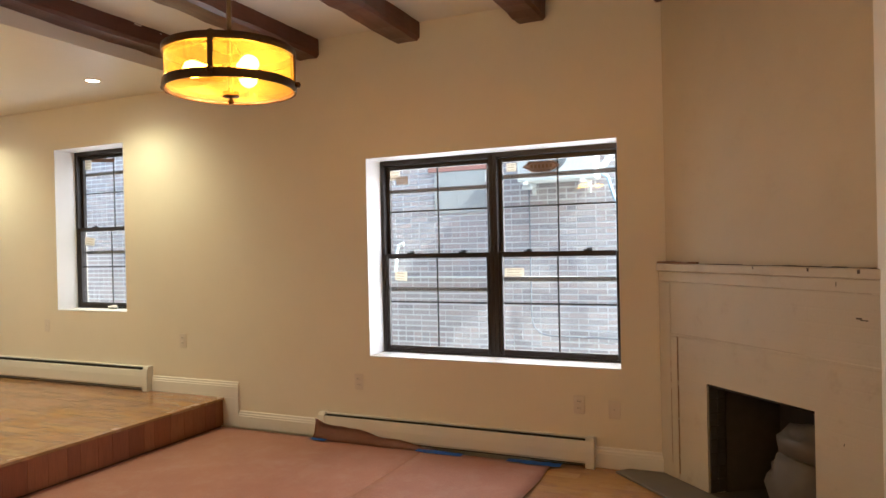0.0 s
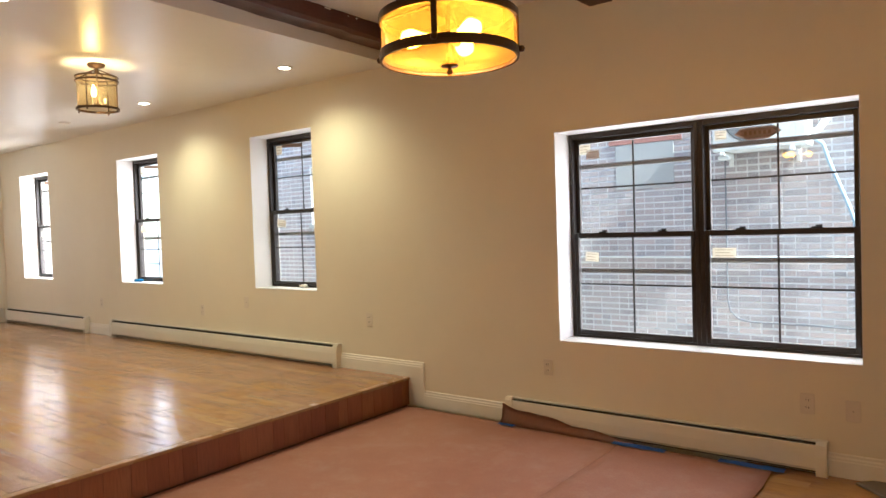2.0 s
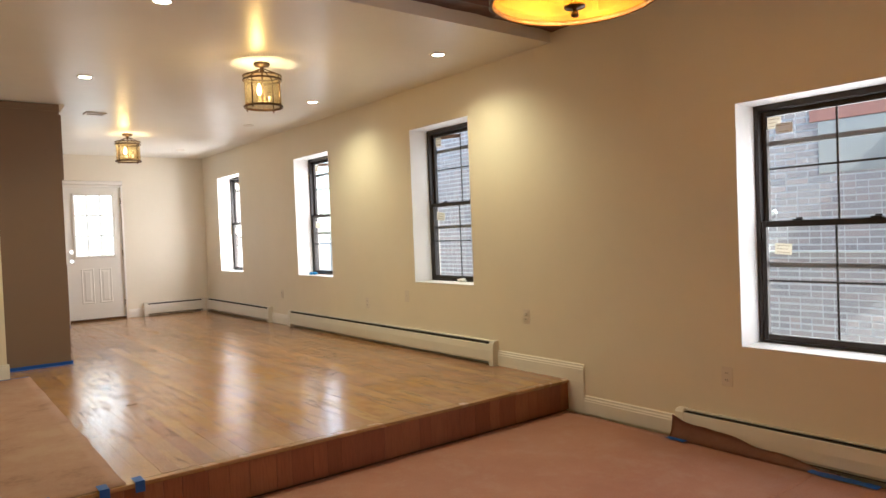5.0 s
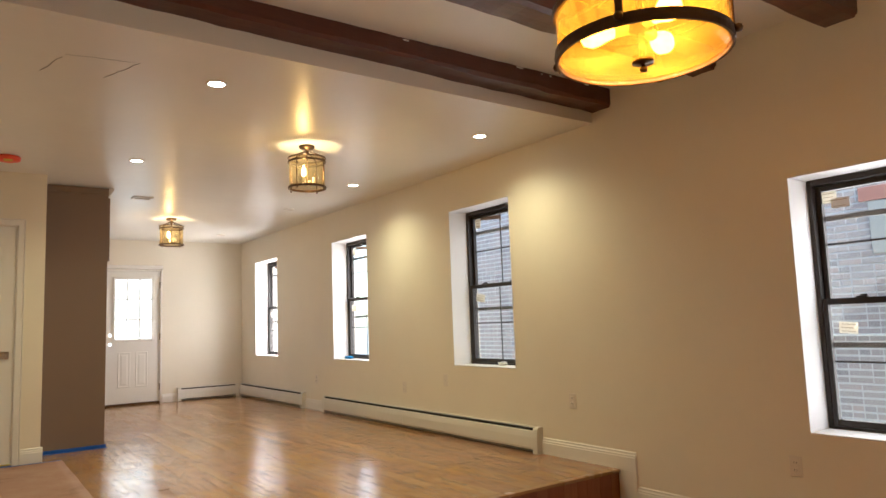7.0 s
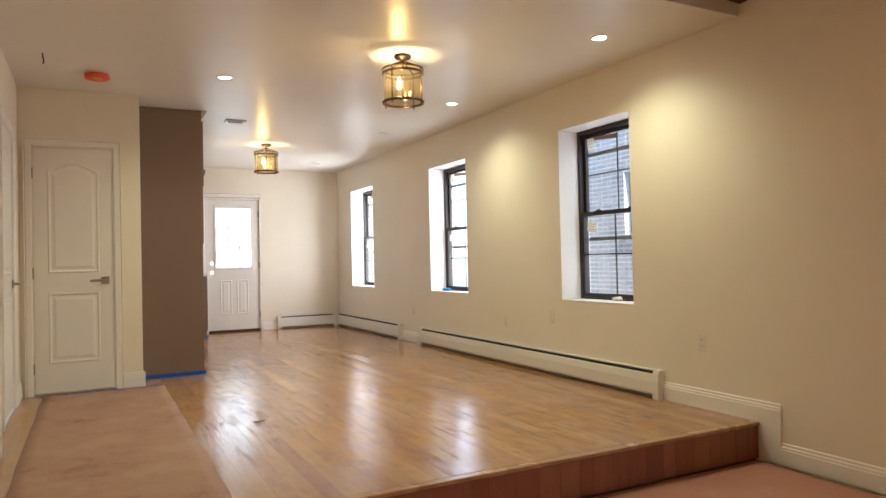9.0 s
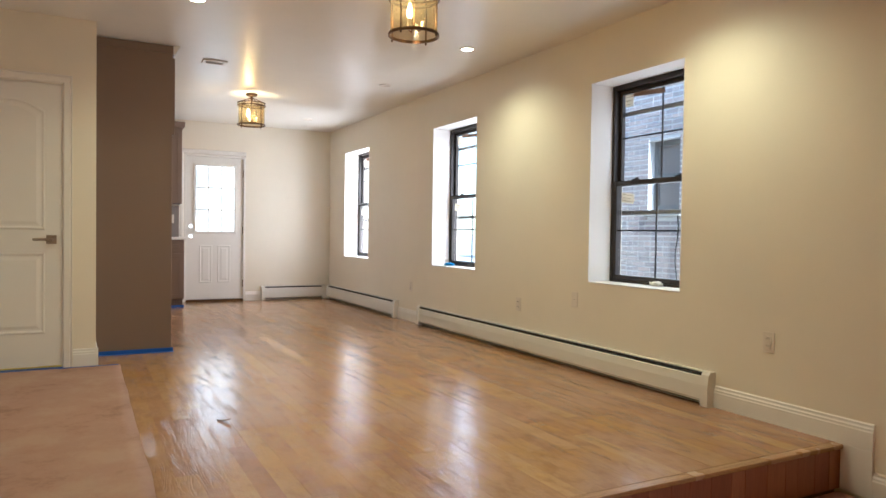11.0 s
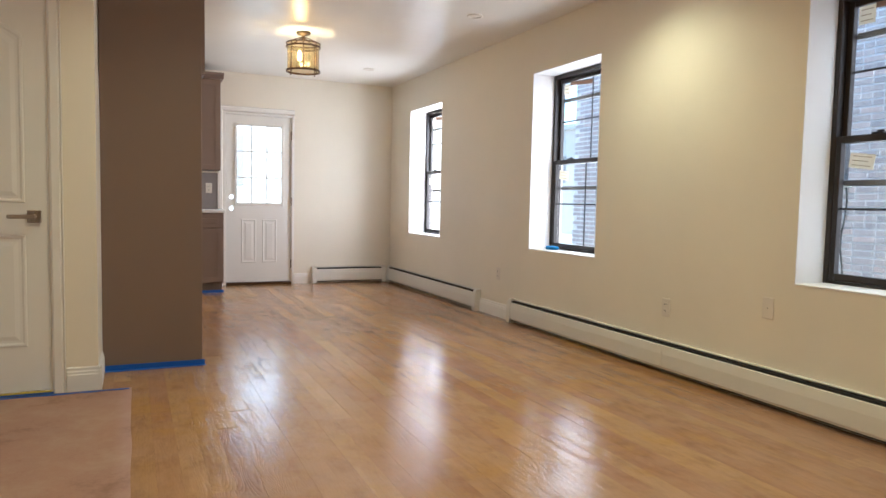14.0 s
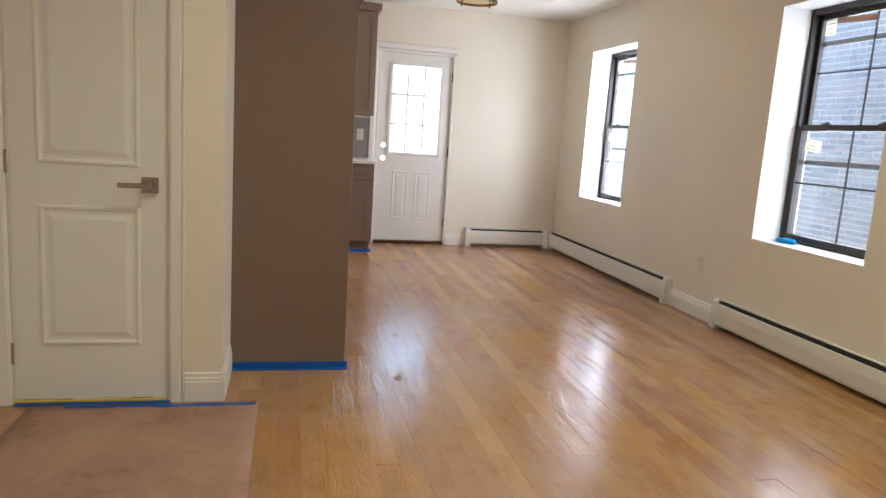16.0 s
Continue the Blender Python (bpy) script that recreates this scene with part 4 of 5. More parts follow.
# ---- amber drum pendant ----
def drum(x, y, z):
    t = thing("drum_pendant", pose(x, y, z), "round amber glass pendant lamp with dark bronze bands, lit", "pendant lamp")
    R = 0.209
    for z0, z1, r in ((0.008, 0.036, R + 0.006), (0.124, 0.148, R + 0.006)):
        part("band", lathe([(r - 0.007, z0), (r, z0), (r + 0.002, (z0 + z1) / 2), (r, z1), (r - 0.007, z1)], 56, close=True), BRONZE, t, "dark bronze band")
    part("shade", lathe([(R - 0.001, 0.015), (R - 0.001, 0.142)], 56), AMBER, t, "amber seeded glass drum", smooth=True)
    part("bottom_glass", lathe([(0.0, -0.002), (0.12, 0.001), (R - 0.006, 0.014)], 56), AMBER, t, "amber glass bottom dish", smooth=True)
    part("knob", lathe([(0.0, -0.034), (0.009, -0.032), (0.010, -0.022), (0.005, -0.018), (0.006, -0.012), (0.027, -0.010), (0.027, -0.004), (0.0, -0.002)], 20), BRONZE, t, smooth=True)
    part("stem", tube([(0, 0, 0.0), (0, 0, TOPLOW - z - 0.02)], 0.008, 10), BRONZE, t)
    part("canopy", lathe([(0.0, 0), (0.065, 0), (0.065, -0.014), (0.05, -0.026), (0.0, -0.03)], 28, (0, 0, TOPLOW - z)), BRONZE, t, smooth=True)
    part("collar", lathe([(0.0, 0.2), (0.03, 0.197), (0.034, 0.178), (0.0, 0.175)], 20), BRONZE, t, smooth=True)
    for k in range(4):
        a = math.radians(25.6 + 90 * k)
        c, s = math.cos(a), math.sin(a)
        part("strap", box(-0.009, 0.009, R + 0.0015, R + 0.0075, 0.006, 0.15, 0.002), BRONZE, t).matrix_basis = pose(0, 0, 0, 0, 0, math.degrees(a) - 90)
        part("spoke", tube([(0.02 * c, 0.02 * s, 0.19), (R * c, R * s, 0.15)], 0.005, 8), BRONZE, t)
        part("stud", lathe([(0, -0.01), (0.008, -0.008), (0.011, 0.0), (0.008, 0.008), (0, 0.01)], 12, ((R + 0.014) * c, (R + 0.014) * s, 0.027)), BRONZE, t, smooth=True)
    part("hub", lathe([(0, 0.098), (0.03, 0.095), (0.032, 0.07), (0, 0.065)], 16), BRONZE, t, smooth=True)
    for k in range(3):
        a = math.radians(101 + 120 * k)
        c, s = math.cos(a), math.sin(a)
        part("socket", tube([(0.02 * c, 0.02 * s, 0.084), (0.062 * c, 0.062 * s, 0.080)], 0.015, 12), PLASTIC, t)
        b = lathe([(0.0, 0.0), (0.014, 0.002), (0.018, 0.02), (0.028, 0.045), (0.030, 0.06), (0.022, 0.08), (0.0, 0.09)], 18)
        bu = part("bulb", b, BULB, t, "glowing warm bulb", smooth=True)
        bu.matrix_basis = pose(0.062 * c, 0.062 * s, 0.079, 0, 0, math.degrees(a)) @ pose(0, 0, 0, 0, 92, 0)
        bu.visible_shadow = False
        p = new("drum_lamp", bpy.data.lights.new("drum_lamp", 'POINT'))
        p.data.energy, p.data.shadow_soft_size, p.data.color = DRUM, 0.03, (1.0, 0.80, 0.52)
        p.location = (x + 0.105 * c, y + 0.105 * s, z + 0.075)


drum(-1.665, 1.717, 1.704)


# ---- corner fireplace: local x along the slanted face, y into the chimney ----
def fireplace():
    L = 1.40
    f = thing("fireplace", pose(-0.60, YN, LOW, 0, 0, -45), "old corner fireplace of cream-painted brick with an empty sooty firebox", "fireplace")
    ox0, ox1, oz = 0.385, 1.075, 0.615
    def place(u, v, z):
        return (u, v, z)
    part("chimney_breast", pierced(-0.0, L + 0.02, 1.27, 2.97, 0.1, [], lambda u, v, z: (u, 0.03 + v, z)), OLDPLASTER_DIM, f, "cream plastered chimney breast")
    part("surround", pierced(0.0, L + 0.02, 0, 1.165, 0.12, [(ox0, ox1, 0.0, oz)], place), HEARTHPAINT, f, "cream-painted brick surround")
    part("frieze", box(0.0, L + 0.02, -0.006, 0.1, 1.166, 1.225, 0.003), HEARTHPAINT, f)
    part("mantel_band", box(-0.012, L + 0.02, -0.014, 0.1, 1.226, 1.272, 0.006), HEARTHPAINT, f)
    for x0, x1, z0, z1 in ((0.10, 0.155, 0.015, 0.845), (0.10, L + 0.01, 0.846, 0.862)):
        part("border", box(x0, x1, -0.006, 0.004, z0, z1, 0.003), HEARTHPAINT, f)
    part("border", box(0.0, 0.099, -0.005, 0.004, 0.0, 1.16, 0.003), HEARTHPAINT, f)
    r = random.Random(9)
    strip = bmesh.new()
    for k in range(5):
        box(0.0 + 0.066 * k, 0.068 + 0.066 * k, -0.016 + r.uniform(0, 0.004), 0.012, 1.2725, 1.280 + r.uniform(0, 0.008), 0.002, strip)
    part("mantel_remnant", strip, RAWWOOD, f, "splintered brown strip of the old mantel")
    st = bmesh.new()
    for k in range(16):
        x = 0.33 + k * 0.066
        box(x, x + 0.066, -0.010, 0.004, 1.2725, 1.274 + r.uniform(0, 0.005), 0.001, st)
    part("glue_line", st, CRACK, f, "dirty line left by the old mantel shelf")
    for x, z, w, h in ((0.74, 1.262, 0.007, 0.012), (1.06, 1.26, 0.010, 0.016), (1.31, 1.258, 0.013, 0.018), (1.29, 1.058, 0.028, 0.008), (1.31, 1.052, 0.035, 0.005), (1.20, 1.20, 0.004, 0.02), (1.22, 0.5, 0.004, 0.012)):
        part("nail_hole", box(x, x + w, -0.0148 if z > 1.23 else (-0.0068 if z > 1.16 else -0.0008), 0.002, z - h / 2, z + h / 2), CRACK, f)
    # brown lines in the joints of the old paint
    for u0, u1, z, y in ((0.01, 1.38, 1.2255, -0.0067), (0.02, 1.39, 1.1655, -0.0012), (0.16, 1.0, 0.865, -0.0012)):
        u = u0
        while u < u1:
            n = r.uniform(0.05, 0.22)
            part("smudge", box(u, min(u1, u + n), y, y + 0.003, z - r.uniform(0.0004, 0.0013), z + r.uniform(0.0004, 0.0013)), SMUDGE, f, "brown dirt line")
            u += n + r.uniform(0.0, 0.03)
    for u, z0, z1 in ((0.158, 0.05, 0.85), (0.0995, 0.1, 0.7)):
        z = z0
        while z < z1:
            n = r.uniform(0.06, 0.2)
            part("smudge", box(u - r.uniform(0.0006, 0.0015), u + r.uniform(0.0006, 0.002), -0.0066, 0.003, z, min(z1, z + n)), SMUDGE, f, "brown dirt line")
            z += n + r.uniform(0.0, 0.04)
    # firebox of brick courses
    fb = bmesh.new()
    depth = 0.42
    def quad(a, b, c, d):
        fb.faces.new([fb.verts.new(p) for p in (a, b, c, d)])
    bx0, bx1 = ox0 + 0.10, ox1 - 0.10
    quad((ox0, 0.12, 0), (bx0, depth, 0), (bx0, depth, oz), (ox0, 0.12, oz))
    quad((ox1, 0.12, 0), (bx1, depth, 0), (bx1, depth, oz), (ox1, 0.12, oz))
    quad((bx0, depth, 0), (bx1, depth, 0), (bx1, depth, oz), (bx0, depth, oz))
    quad((ox0, 0.12, oz), (ox1, 0.12, oz), (bx1, depth, oz), (bx0, depth, oz))
    quad((ox0 - 0.0, -0.0, 0.012), (ox1, -0.0, 0.012), (bx1, depth, 0.012), (bx0, depth, 0.012))
    part("firebox", fb, SOOT, f, "sooty black firebox")
    for row in range(8):
        z = 0.02 + row * 0.074
        for k in range(2):
            y = 0.012 + k * 0.054
            part("brick", box(ox0 - 0.001, ox0 + 0.008 + r.uniform(0, 0.003), y, y + 0.0532, z - 0.01, z + 0.0632, 0.003), SOOT, f)
    part("lintel", box(ox0, ox1, 0.004, 0.11, oz - 0.012, oz - 0.001, 0.002), DARK, f, "dark iron lintel")
    sl = box(-0.13, L + 0.0, -0.25, -0.0, 0.0, 0.016, 0.005)
    part("hearth_slab", sl, STONE, f, "worn grey hearth slab")
    return f


fireplace()
bag = rag(0, 0, 0, 0.19, 0.12, 0.25, 21, BAG, "crumpled_bag", "crumpled grey plastic bag in the firebox", 0.22, 0.1)
bag.matrix_basis = pose(0.115, 3.765, LOW + 0.014, 0, 0, -45)
bag2 = rag(0, 0, 0, 0.16, 0.10, 0.13, 33, BAG, "crumpled_bag", "crumpled grey plastic bag lying on another bag", 0.22, 0.1)
bag2.matrix_basis = pose(0.155, 3.74, LOW + 0.30, 0, 0, -40)


# ---- kitchen ----
def fridge_surround():
    t = thing("pantry_surround", pose(-8.01, 0.945, 0), "tall taupe cabinet surround with a crown, taped at its foot", "cabinet")
    part("side_panel", box(-0.022, 0.0, 0.0, 0.562, 0.012, 2.46, 0.0015), TAUPE, t, "plain taupe side panel")
    part("side_panel", box(-0.962, -0.94, 0.0, 0.562, 0.012, 2.46, 0.0015), TAUPE, t)
    part("top_box", box(-0.94, -0.022, 0.0, 0.545, 1.83, 2.46), TAUPE, t)
    for k in (0, 1):
        d = part("cabinet_door", box(-0.938 + k * 0.464, -0.478 + k * 0.464, 0.5455, 0.582, 1.80, 2.43, 0.002), TAUPE, t)
        part("door_panel", box(-0.88 + k * 0.464, -0.536 + k * 0.464, 0.580, 0.586, 1.86, 2.37, 0.004), TAUPE, d)
    crown = [(0.0, 2.455), (0.012, 2.455), (0.018, 2.47), (0.042, 2.505), (0.05, 2.52), (0.05, TOP - 0.002), (0.0, TOP - 0.002)]
    c = bmesh.new()
    a = [c.verts.new((0.004, 0.562 + y, z)) for y, z in crown]
    b = [c.verts.new((-0.962, 0.562 + y, z)) for y, z in crown]
    for i in range(len(crown)):
        j = (i + 1) % len(crown)
        c.faces.new((a[i], a[j], b[j], b[i]))
    c.faces.new(a)
    c.faces.new(b)
    bmesh.ops.recalc_face_normals(c, faces=c.faces)
    part("crown_moulding", c, TAUPE, t)
    e = bmesh.new()
    lo = [e.verts.new((0.0045, 0.5665 + y, z)) for y, z in crown]
    hi = [e.verts.new((0.007, 0.5665 + y, z)) for y, z in crown]
    for i in range(len(crown)):
        j = (i + 1) % len(crown)
        e.faces.new((lo[i], lo[j], hi[j], hi[i]))
    e.faces.new(lo)
    e.faces.new(hi)
    bmesh.ops.recalc_face_normals(e, faces=e.faces)
    part("crown_end", e, PAPERWHITE, t, "bare white end of the crown")
    part("top_rail", box(-0.02, 0.004, 0.0, 0.566, 2.461, TOP - 0.004, 0.002), TAUPE, t)


fridge_surround()
base = thing("base_cabinet", pose(XW, 1.2, 0, 0, 0, 90), "taupe base cabinet with a drawer and white counter", "cabinet")
part("body", box(0, 0.83, -0.58, -0.002, 0.10, 0.88), TAUPE, base)
part("toe_kick", box(0, 0.82, -0.53, -0.002, 0.0, 0.10), TAUPE, base)
for x0, x1 in ((0.01, 0.41), (0.42, 0.82)):
    dr = part("drawer", box(x0, x1, -0.60, -0.581, 0.72, 0.865, 0.002), TAUPE, base)
    part("drawer_panel", box(x0 + 0.05, x1 - 0.05, -0.604, -0.5995, 0.765, 0.82, 0.002), TAUPE, dr)
    do = part("cabinet_door", box(x0, x1, -0.60, -0.581, 0.115, 0.705, 0.002), TAUPE, base)
    for a in ((x0, x0 + 0.055, 0.115, 0.705), (x1 - 0.055, x1, 0.115, 0.705), (x0 + 0.055, x1 - 0.055, 0.115, 0.17), (x0 + 0.055, x1 - 0.055, 0.65, 0.705)):
        part("stile", box(a[0], a[1], -0.606, -0.600, a[2], a[3], 0.001), TAUPE, do)
solid("countertop", box(XW + 0.002, -11.37, 1.0, 2.045, 0.882, 0.915, 0.004), COUNTER, "white stone countertop on the base cabinet", "countertop")
solid("backsplash", box(XW + 0.001, XW + 0.009, 1.0, 2.035, 0.916, 1.34), SPLASH, "plain grey backsplash above the counter", "backsplash")
wall_cab = thing("wall_cabinet", pose(XW, 1.2, 1.36, 0, 0, 90), "taupe wall cabinet with a dark crown", "cabinet")
part("body", box(0, 0.83, -0.31, -0.002, 0, 1.02), TAUPE, wall_cab)
for x0, x1 in ((0.005, 0.412), (0.418, 0.825)):
    do = part("cabinet_door", box(x0, x1, -0.33, -0.311, 0.005, 1.0, 0.002), TAUPE, wall_cab)
    for a in ((x0, x0 + 0.055, 0.005, 1.0), (x1 - 0.055, x1, 0.005, 1.0), (x0 + 0.055, x1 - 0.055, 0.005, 0.06), (x0 + 0.055, x1 - 0.055, 0.945, 1.0)):
        part("stile", box(a[0], a[1], -0.336, -0.330, a[2], a[3], 0.001), TAUPE, do)
part("crown_moulding", extrude_profile([(-0.002, 1.02), (-0.33, 1.02), (-0.345, 1.035), (-0.375, 1.065), (-0.38, 1.085), (-0.002, 1.085)], -0.01, 0.86), TAUPE, wall_cab)


# ---- tape and paper ----
def strip(name, x0, x1, y0, y1, z, mat, label, thick=0.0012, seed=1, wav=0.004, nx=14):
    """A thin strip or sheet lying on a floor, with slightly torn edges."""
    r = random.Random(seed)
    b = bmesh.new()
    alongx = (x1 - x0) >= (y1 - y0)
    rows = []
    for i in range(nx + 1):
        f = i / nx
        if alongx:
            a, c = (x0 + (x1 - x0) * f, y0 + r.uniform(-wav, wav)), (x0 + (x1 - x0) * f, y1 + r.uniform(-wav, wav))
        else:
            a, c = (x0 + r.uniform(-wav, wav), y0 + (y1 - y0) * f), (x1 + r.uniform(-wav, wav), y0 + (y1 - y0) * f)
        rows.append((b.verts.new((*a, z)), b.verts.new((*c, z))))
    quads = [b.faces.new((p[0], p[1], q[1], q[0])) for p, q in zip(rows, rows[1:])]
    up = bmesh.ops.extrude_face_region(b, geom=quads)["geom"]
    bmesh.ops.translate(b, vec=(0, 0, thick), verts=[v for v in up if isinstance(v, bmesh.types.BMVert)])
    bmesh.ops.recalc_face_normals(b, faces=b.faces)
    return solid(name, b, mat, label, "tape" if mat is TAPE else "paper")


solid("tape_strip", box(-8.009, -8.003, 0.95, 1.52, 0.001, 0.032, 0.001), TAPE, "blue masking tape along the foot of the cabinet panel", "tape")
strip("tape_strip", -8.005, -7.965, 0.96, 1.525, 0.0015, TAPE, "blue masking tape on the floor by the cabinet panel", seed=2, wav=0.002)
strip("tape_strip", -7.612, -7.565, 0.13, 0.73, 0.006, TAPE, "blue masking tape along the closet door", seed=3, wav=0.004)
strip("tape_strip", -7.556, -7.530, 0.33, 1.09, 0.0045, TAPE, "blue masking tape holding the floor paper", seed=4, wav=0.006)
solid("tape_strip", box(-11.405, -11.398, 1.2, 2.03, 0.0, 0.03, 0.001), TAPE, "blue masking tape at the foot of the base cabinet", "tape")


def floor_paper(name, x0, x1, y0, y1, z, label, seed, edge=0.012, mat=ROSIN):
    """A sheet of protective paper with soft buckles and uneven edges."""
    b = bmesh.new()
    nx, ny = max(8, int((x1 - x0) / 0.07)), max(8, int((y1 - y0) / 0.07))
    grid = []
    for i in range(nx + 1):
        row = []
        for j in range(ny + 1):
            x, y = x0 + (x1 - x0) * i / nx, y0 + (y1 - y0) * j / ny
            if i in (0, nx):
                x += edge * noise.noise(Vector((y * 2.5, seed, 0)))
            if j in (0, ny):
                y += edge * noise.noise(Vector((x * 2.5, seed, 3)))
            h = 0.0035 * max(0, noise.noise(Vector((x * 1.7, y * 2.3, seed)))) + 0.0015 * max(0, noise.noise(Vector((x * 7, y * 7, seed + 5))))
            row.append(b.verts.new((x, y, z + h)))
        grid.append(row)
    for i in range(nx):
        for j in range(ny):
            b.faces.new((grid[i][j], grid[i + 1][j], grid[i + 1][j + 1], grid[i][j + 1]))
    bmesh.ops.recalc_face_normals(b, faces=b.faces)
    bmesh.ops.solidify(b, geom=b.faces, thickness=0.0012)
    return solid(name, b, mat, label, "floor paper", smooth=True)


floor_paper("floor_paper", -7.56, STEP + 0.012, 0.19, 1.10, 0.003, "dusty reddish rosin paper taped over the raised floor", 2, mat=DUSTY)
floor_paper("floor_paper", STEP + 0.03, -2.12, -1.35, 4.13, LOW + 0.0035, "dusty red rosin paper over the lower floor", 11)
floor_paper("floor_paper", -2.16, -1.26, -1.35, 4.10, LOW + 0.0085, "paler dusty red rosin paper lapped over the lower floor", 17)

# paper curling up against the heater foot
curl = bmesh.new()
rows = []
r = random.Random(12)
for i in range(41):
    x = -3.06 + 1.0 * i / 40
    up = 0.135 * max(0.0, 1 - i / 36) ** 0.8 * (0.85 + 0.3 * noise.noise(Vector((x * 5, 0, 0)))) + 0.006
    rows.append([curl.verts.new((x, 4.075, LOW + 0.010)), curl.verts.new((x, 4.108, LOW + 0.012 + up * 0.25)), curl.verts.new((x, 4.122, LOW + 0.012 + up * 0.7)), curl.verts.new((x, 4.126, LOW + 0.012 + up))])
for p, q in zip(rows, rows[1:]):
    for k in range(3):
        curl.faces.new((p[k], q[k], q[k + 1], p[k + 1]))
bmesh.ops.solidify(curl, geom=curl.faces, thickness=0.0012)
solid("paper_edge", curl, ROSIN, "red rosin paper turned up against the heater", "floor paper", smooth=True)
for x0, x1, y0, y1, s in ((-3.06, -2.93, 4.04, 4.09, 5), (-2.2, -1.86, 4.045, 4.10, 6), (-1.55, -1.2, 4.06, 4.12, 7)):
    strip("tape_strip", x0, x1, y0, y1, LOW + 0.0165, TAPE, "torn blue masking tape holding the floor paper", seed=s, wav=0.009, nx=8)
for y in (1.0, 1.155, 0.765):
    t = bmesh.new()
    box(-4.05, STEP + 0.026, y - 0.022, y + 0.022, 0.0072, 0.0082, bm=t)
    box(STEP + 0.0265, STEP + 0.0275, y - 0.02, y + 0.024, -0.045, 0.0082, bm=t)
    solid("tape_strip", t, TAPE, "blue masking tape folded over the step edge", "tape")


# ---- litter on the raised floor ----
chip = bmesh.new()
rows = []
for i in range(7):
    f = i / 6
    w = 0.011 * math.sin(math.pi * (0.15 + 0.7 * f))
    x, z = -0.045 + 0.09 * f, 0.002 + 0.016 * f * f
    rows.append([chip.verts.new(p) for p in ((x, -w, z), (x, w, z), (x, w * 0.7, z + 0.005), (x, -w * 0.7, z + 0.005))])
for p, q in zip(rows, rows[1:]):
    for k in range(4):
        chip.faces.new((p[k], p[(k + 1) % 4], q[(k + 1) % 4], q[k]))
chip.faces.new(rows[0])
chip.faces.new(rows[-1])
bmesh.ops.recalc_face_normals(chip, faces=chip.faces)
ob = solid("wood_chip", chip, RAWWOOD, "small brown curled wood chip lying on the oak floor", "wood chip")
ob.matrix_basis = pose(-5.66, 1.515, 0.0006, 0, 0, 35)
knot = bmesh.new()
ring = [knot.verts.new((0.034 * math.cos(a) * (1 + 0.2 * noise.noise(Vector((math.cos(a) * 2, math.sin(a) * 2, 5)))), 0.022 * math.sin(a), 0.0005)) for a in (2 * math.pi * i / 20 for i in range(20))]
core = [knot.verts.new((v.co.x * 0.55, v.co.y * 0.55, 0.0009)) for v in ring]
for i in range(20):
    knot.faces.new((ring[i], ring[(i + 1) % 20], core[(i + 1) % 20], core[i]))
knot.faces.new(core)
ob = solid("floor_knot", knot, SMUDGE, "dark round knot in an oak floor board", "knot", kind="structure")
ob.location = (-7.83, 1.76, 0.0)


# ---- outdoors ----
structure("ground", box(-400, 400, -400, 400, -1.2, -0.75), CONCRETE, "pale concrete yard and alley", "ground")
NY, NX0, NX1, NZ0, NZ1 = 6.80, -11.6, 3.2, -0.75, 6.4
house = thing("neighbour_house", pose(0, NY, NZ0), "neighbouring grey-pink brick house wall across the alley", "house")
part("wall", pierced(NX0, NX1, 0, NZ1 - NZ0, 0.3, [(-8.0, -7.52, 2.07, 2.89)], lambda u, v, z: (u, 0.0045 + v, z)), MORTAR, house, "pale mortar bed of the brick wall")
part("wall", box(NX0, NX0 + 0.3, 0.33, 8.0, 0, NZ1 - NZ0), MORTAR, house, "side wall of the house")
part("wall", box(NX1 - 0.3, NX1, 0.33, 8.0, 0, NZ1 - NZ0), MORTAR, house, "side wall of the house")
part("roof", box(NX0 - 0.1, NX1 + 0.1, -0.1, 8.1, NZ1 - NZ0, NZ1 - NZ0 + 0.2), RENDERWALL, house, "flat roof edge")
nwin = part("window", pierced(-8.0, -7.52, 2.07, 2.89, 0.05, [(-7.94, -7.58, 2.13, 2.46), (-7.94, -7.58, 2.50, 2.83)], lambda u, v, z: (u, 0.10 + v, z)), SCREEN, house, "grey sash window set back in the brick")
part("pane", box(-7.945, -7.575, 0.125, 0.135, 2.125, 2.835), SPLASH, nwin, "dull grey pane")
part("sill", box(-8.04, -7.48, -0.03, 0.10, 2.0, 2.066, 0.006), CONCRETE, house, "pale stone sill")
part("cement_patch", box(-3.29, -2.68, -0.006, 0.02, 2.28, 2.74, 0.004), CONCRETE, house, "pale cement patch over an old opening")
part("lintel", box(-3.36, -2.6, -0.008, 0.02, 2.745, 2.87, 0.004), REDLINTEL, house, "faded red lintel")
solid("vent_pipe", tube([(-3.77, 6.79, 0.86), (-3.77, 6.745, 0.90), (-3.75, 6.74, 1.12), (-3.72, 6.74, 1.19), (-3.66, 6.74, 1.21)], 0.022, 12), PAPERWHITE, "white plastic vent pipe on the neighbour's brick wall", "pipe")
solid("cable", tube([(-7.53 + 0.02 * math.sin(k * 1.3), 6.79, 1.28 - 0.14 * k) for k in range(13)], 0.007, 6), DARK, "dark cable hanging down the neighbour's brick wall", "cable")
pipe = tube([(-2.19, 6.775, 2.6), (-2.19, 6.775, 0.42), (-2.17, 6.775, 0.32), (-2.10, 6.775, 0.25), (-2.0, 6.775, 0.225), (2.0, 6.775, 0.16)], 0.0075, 8)
solid("conduit", pipe, PIPE, "grey conduit bending along the neighbour's brick wall", "conduit")
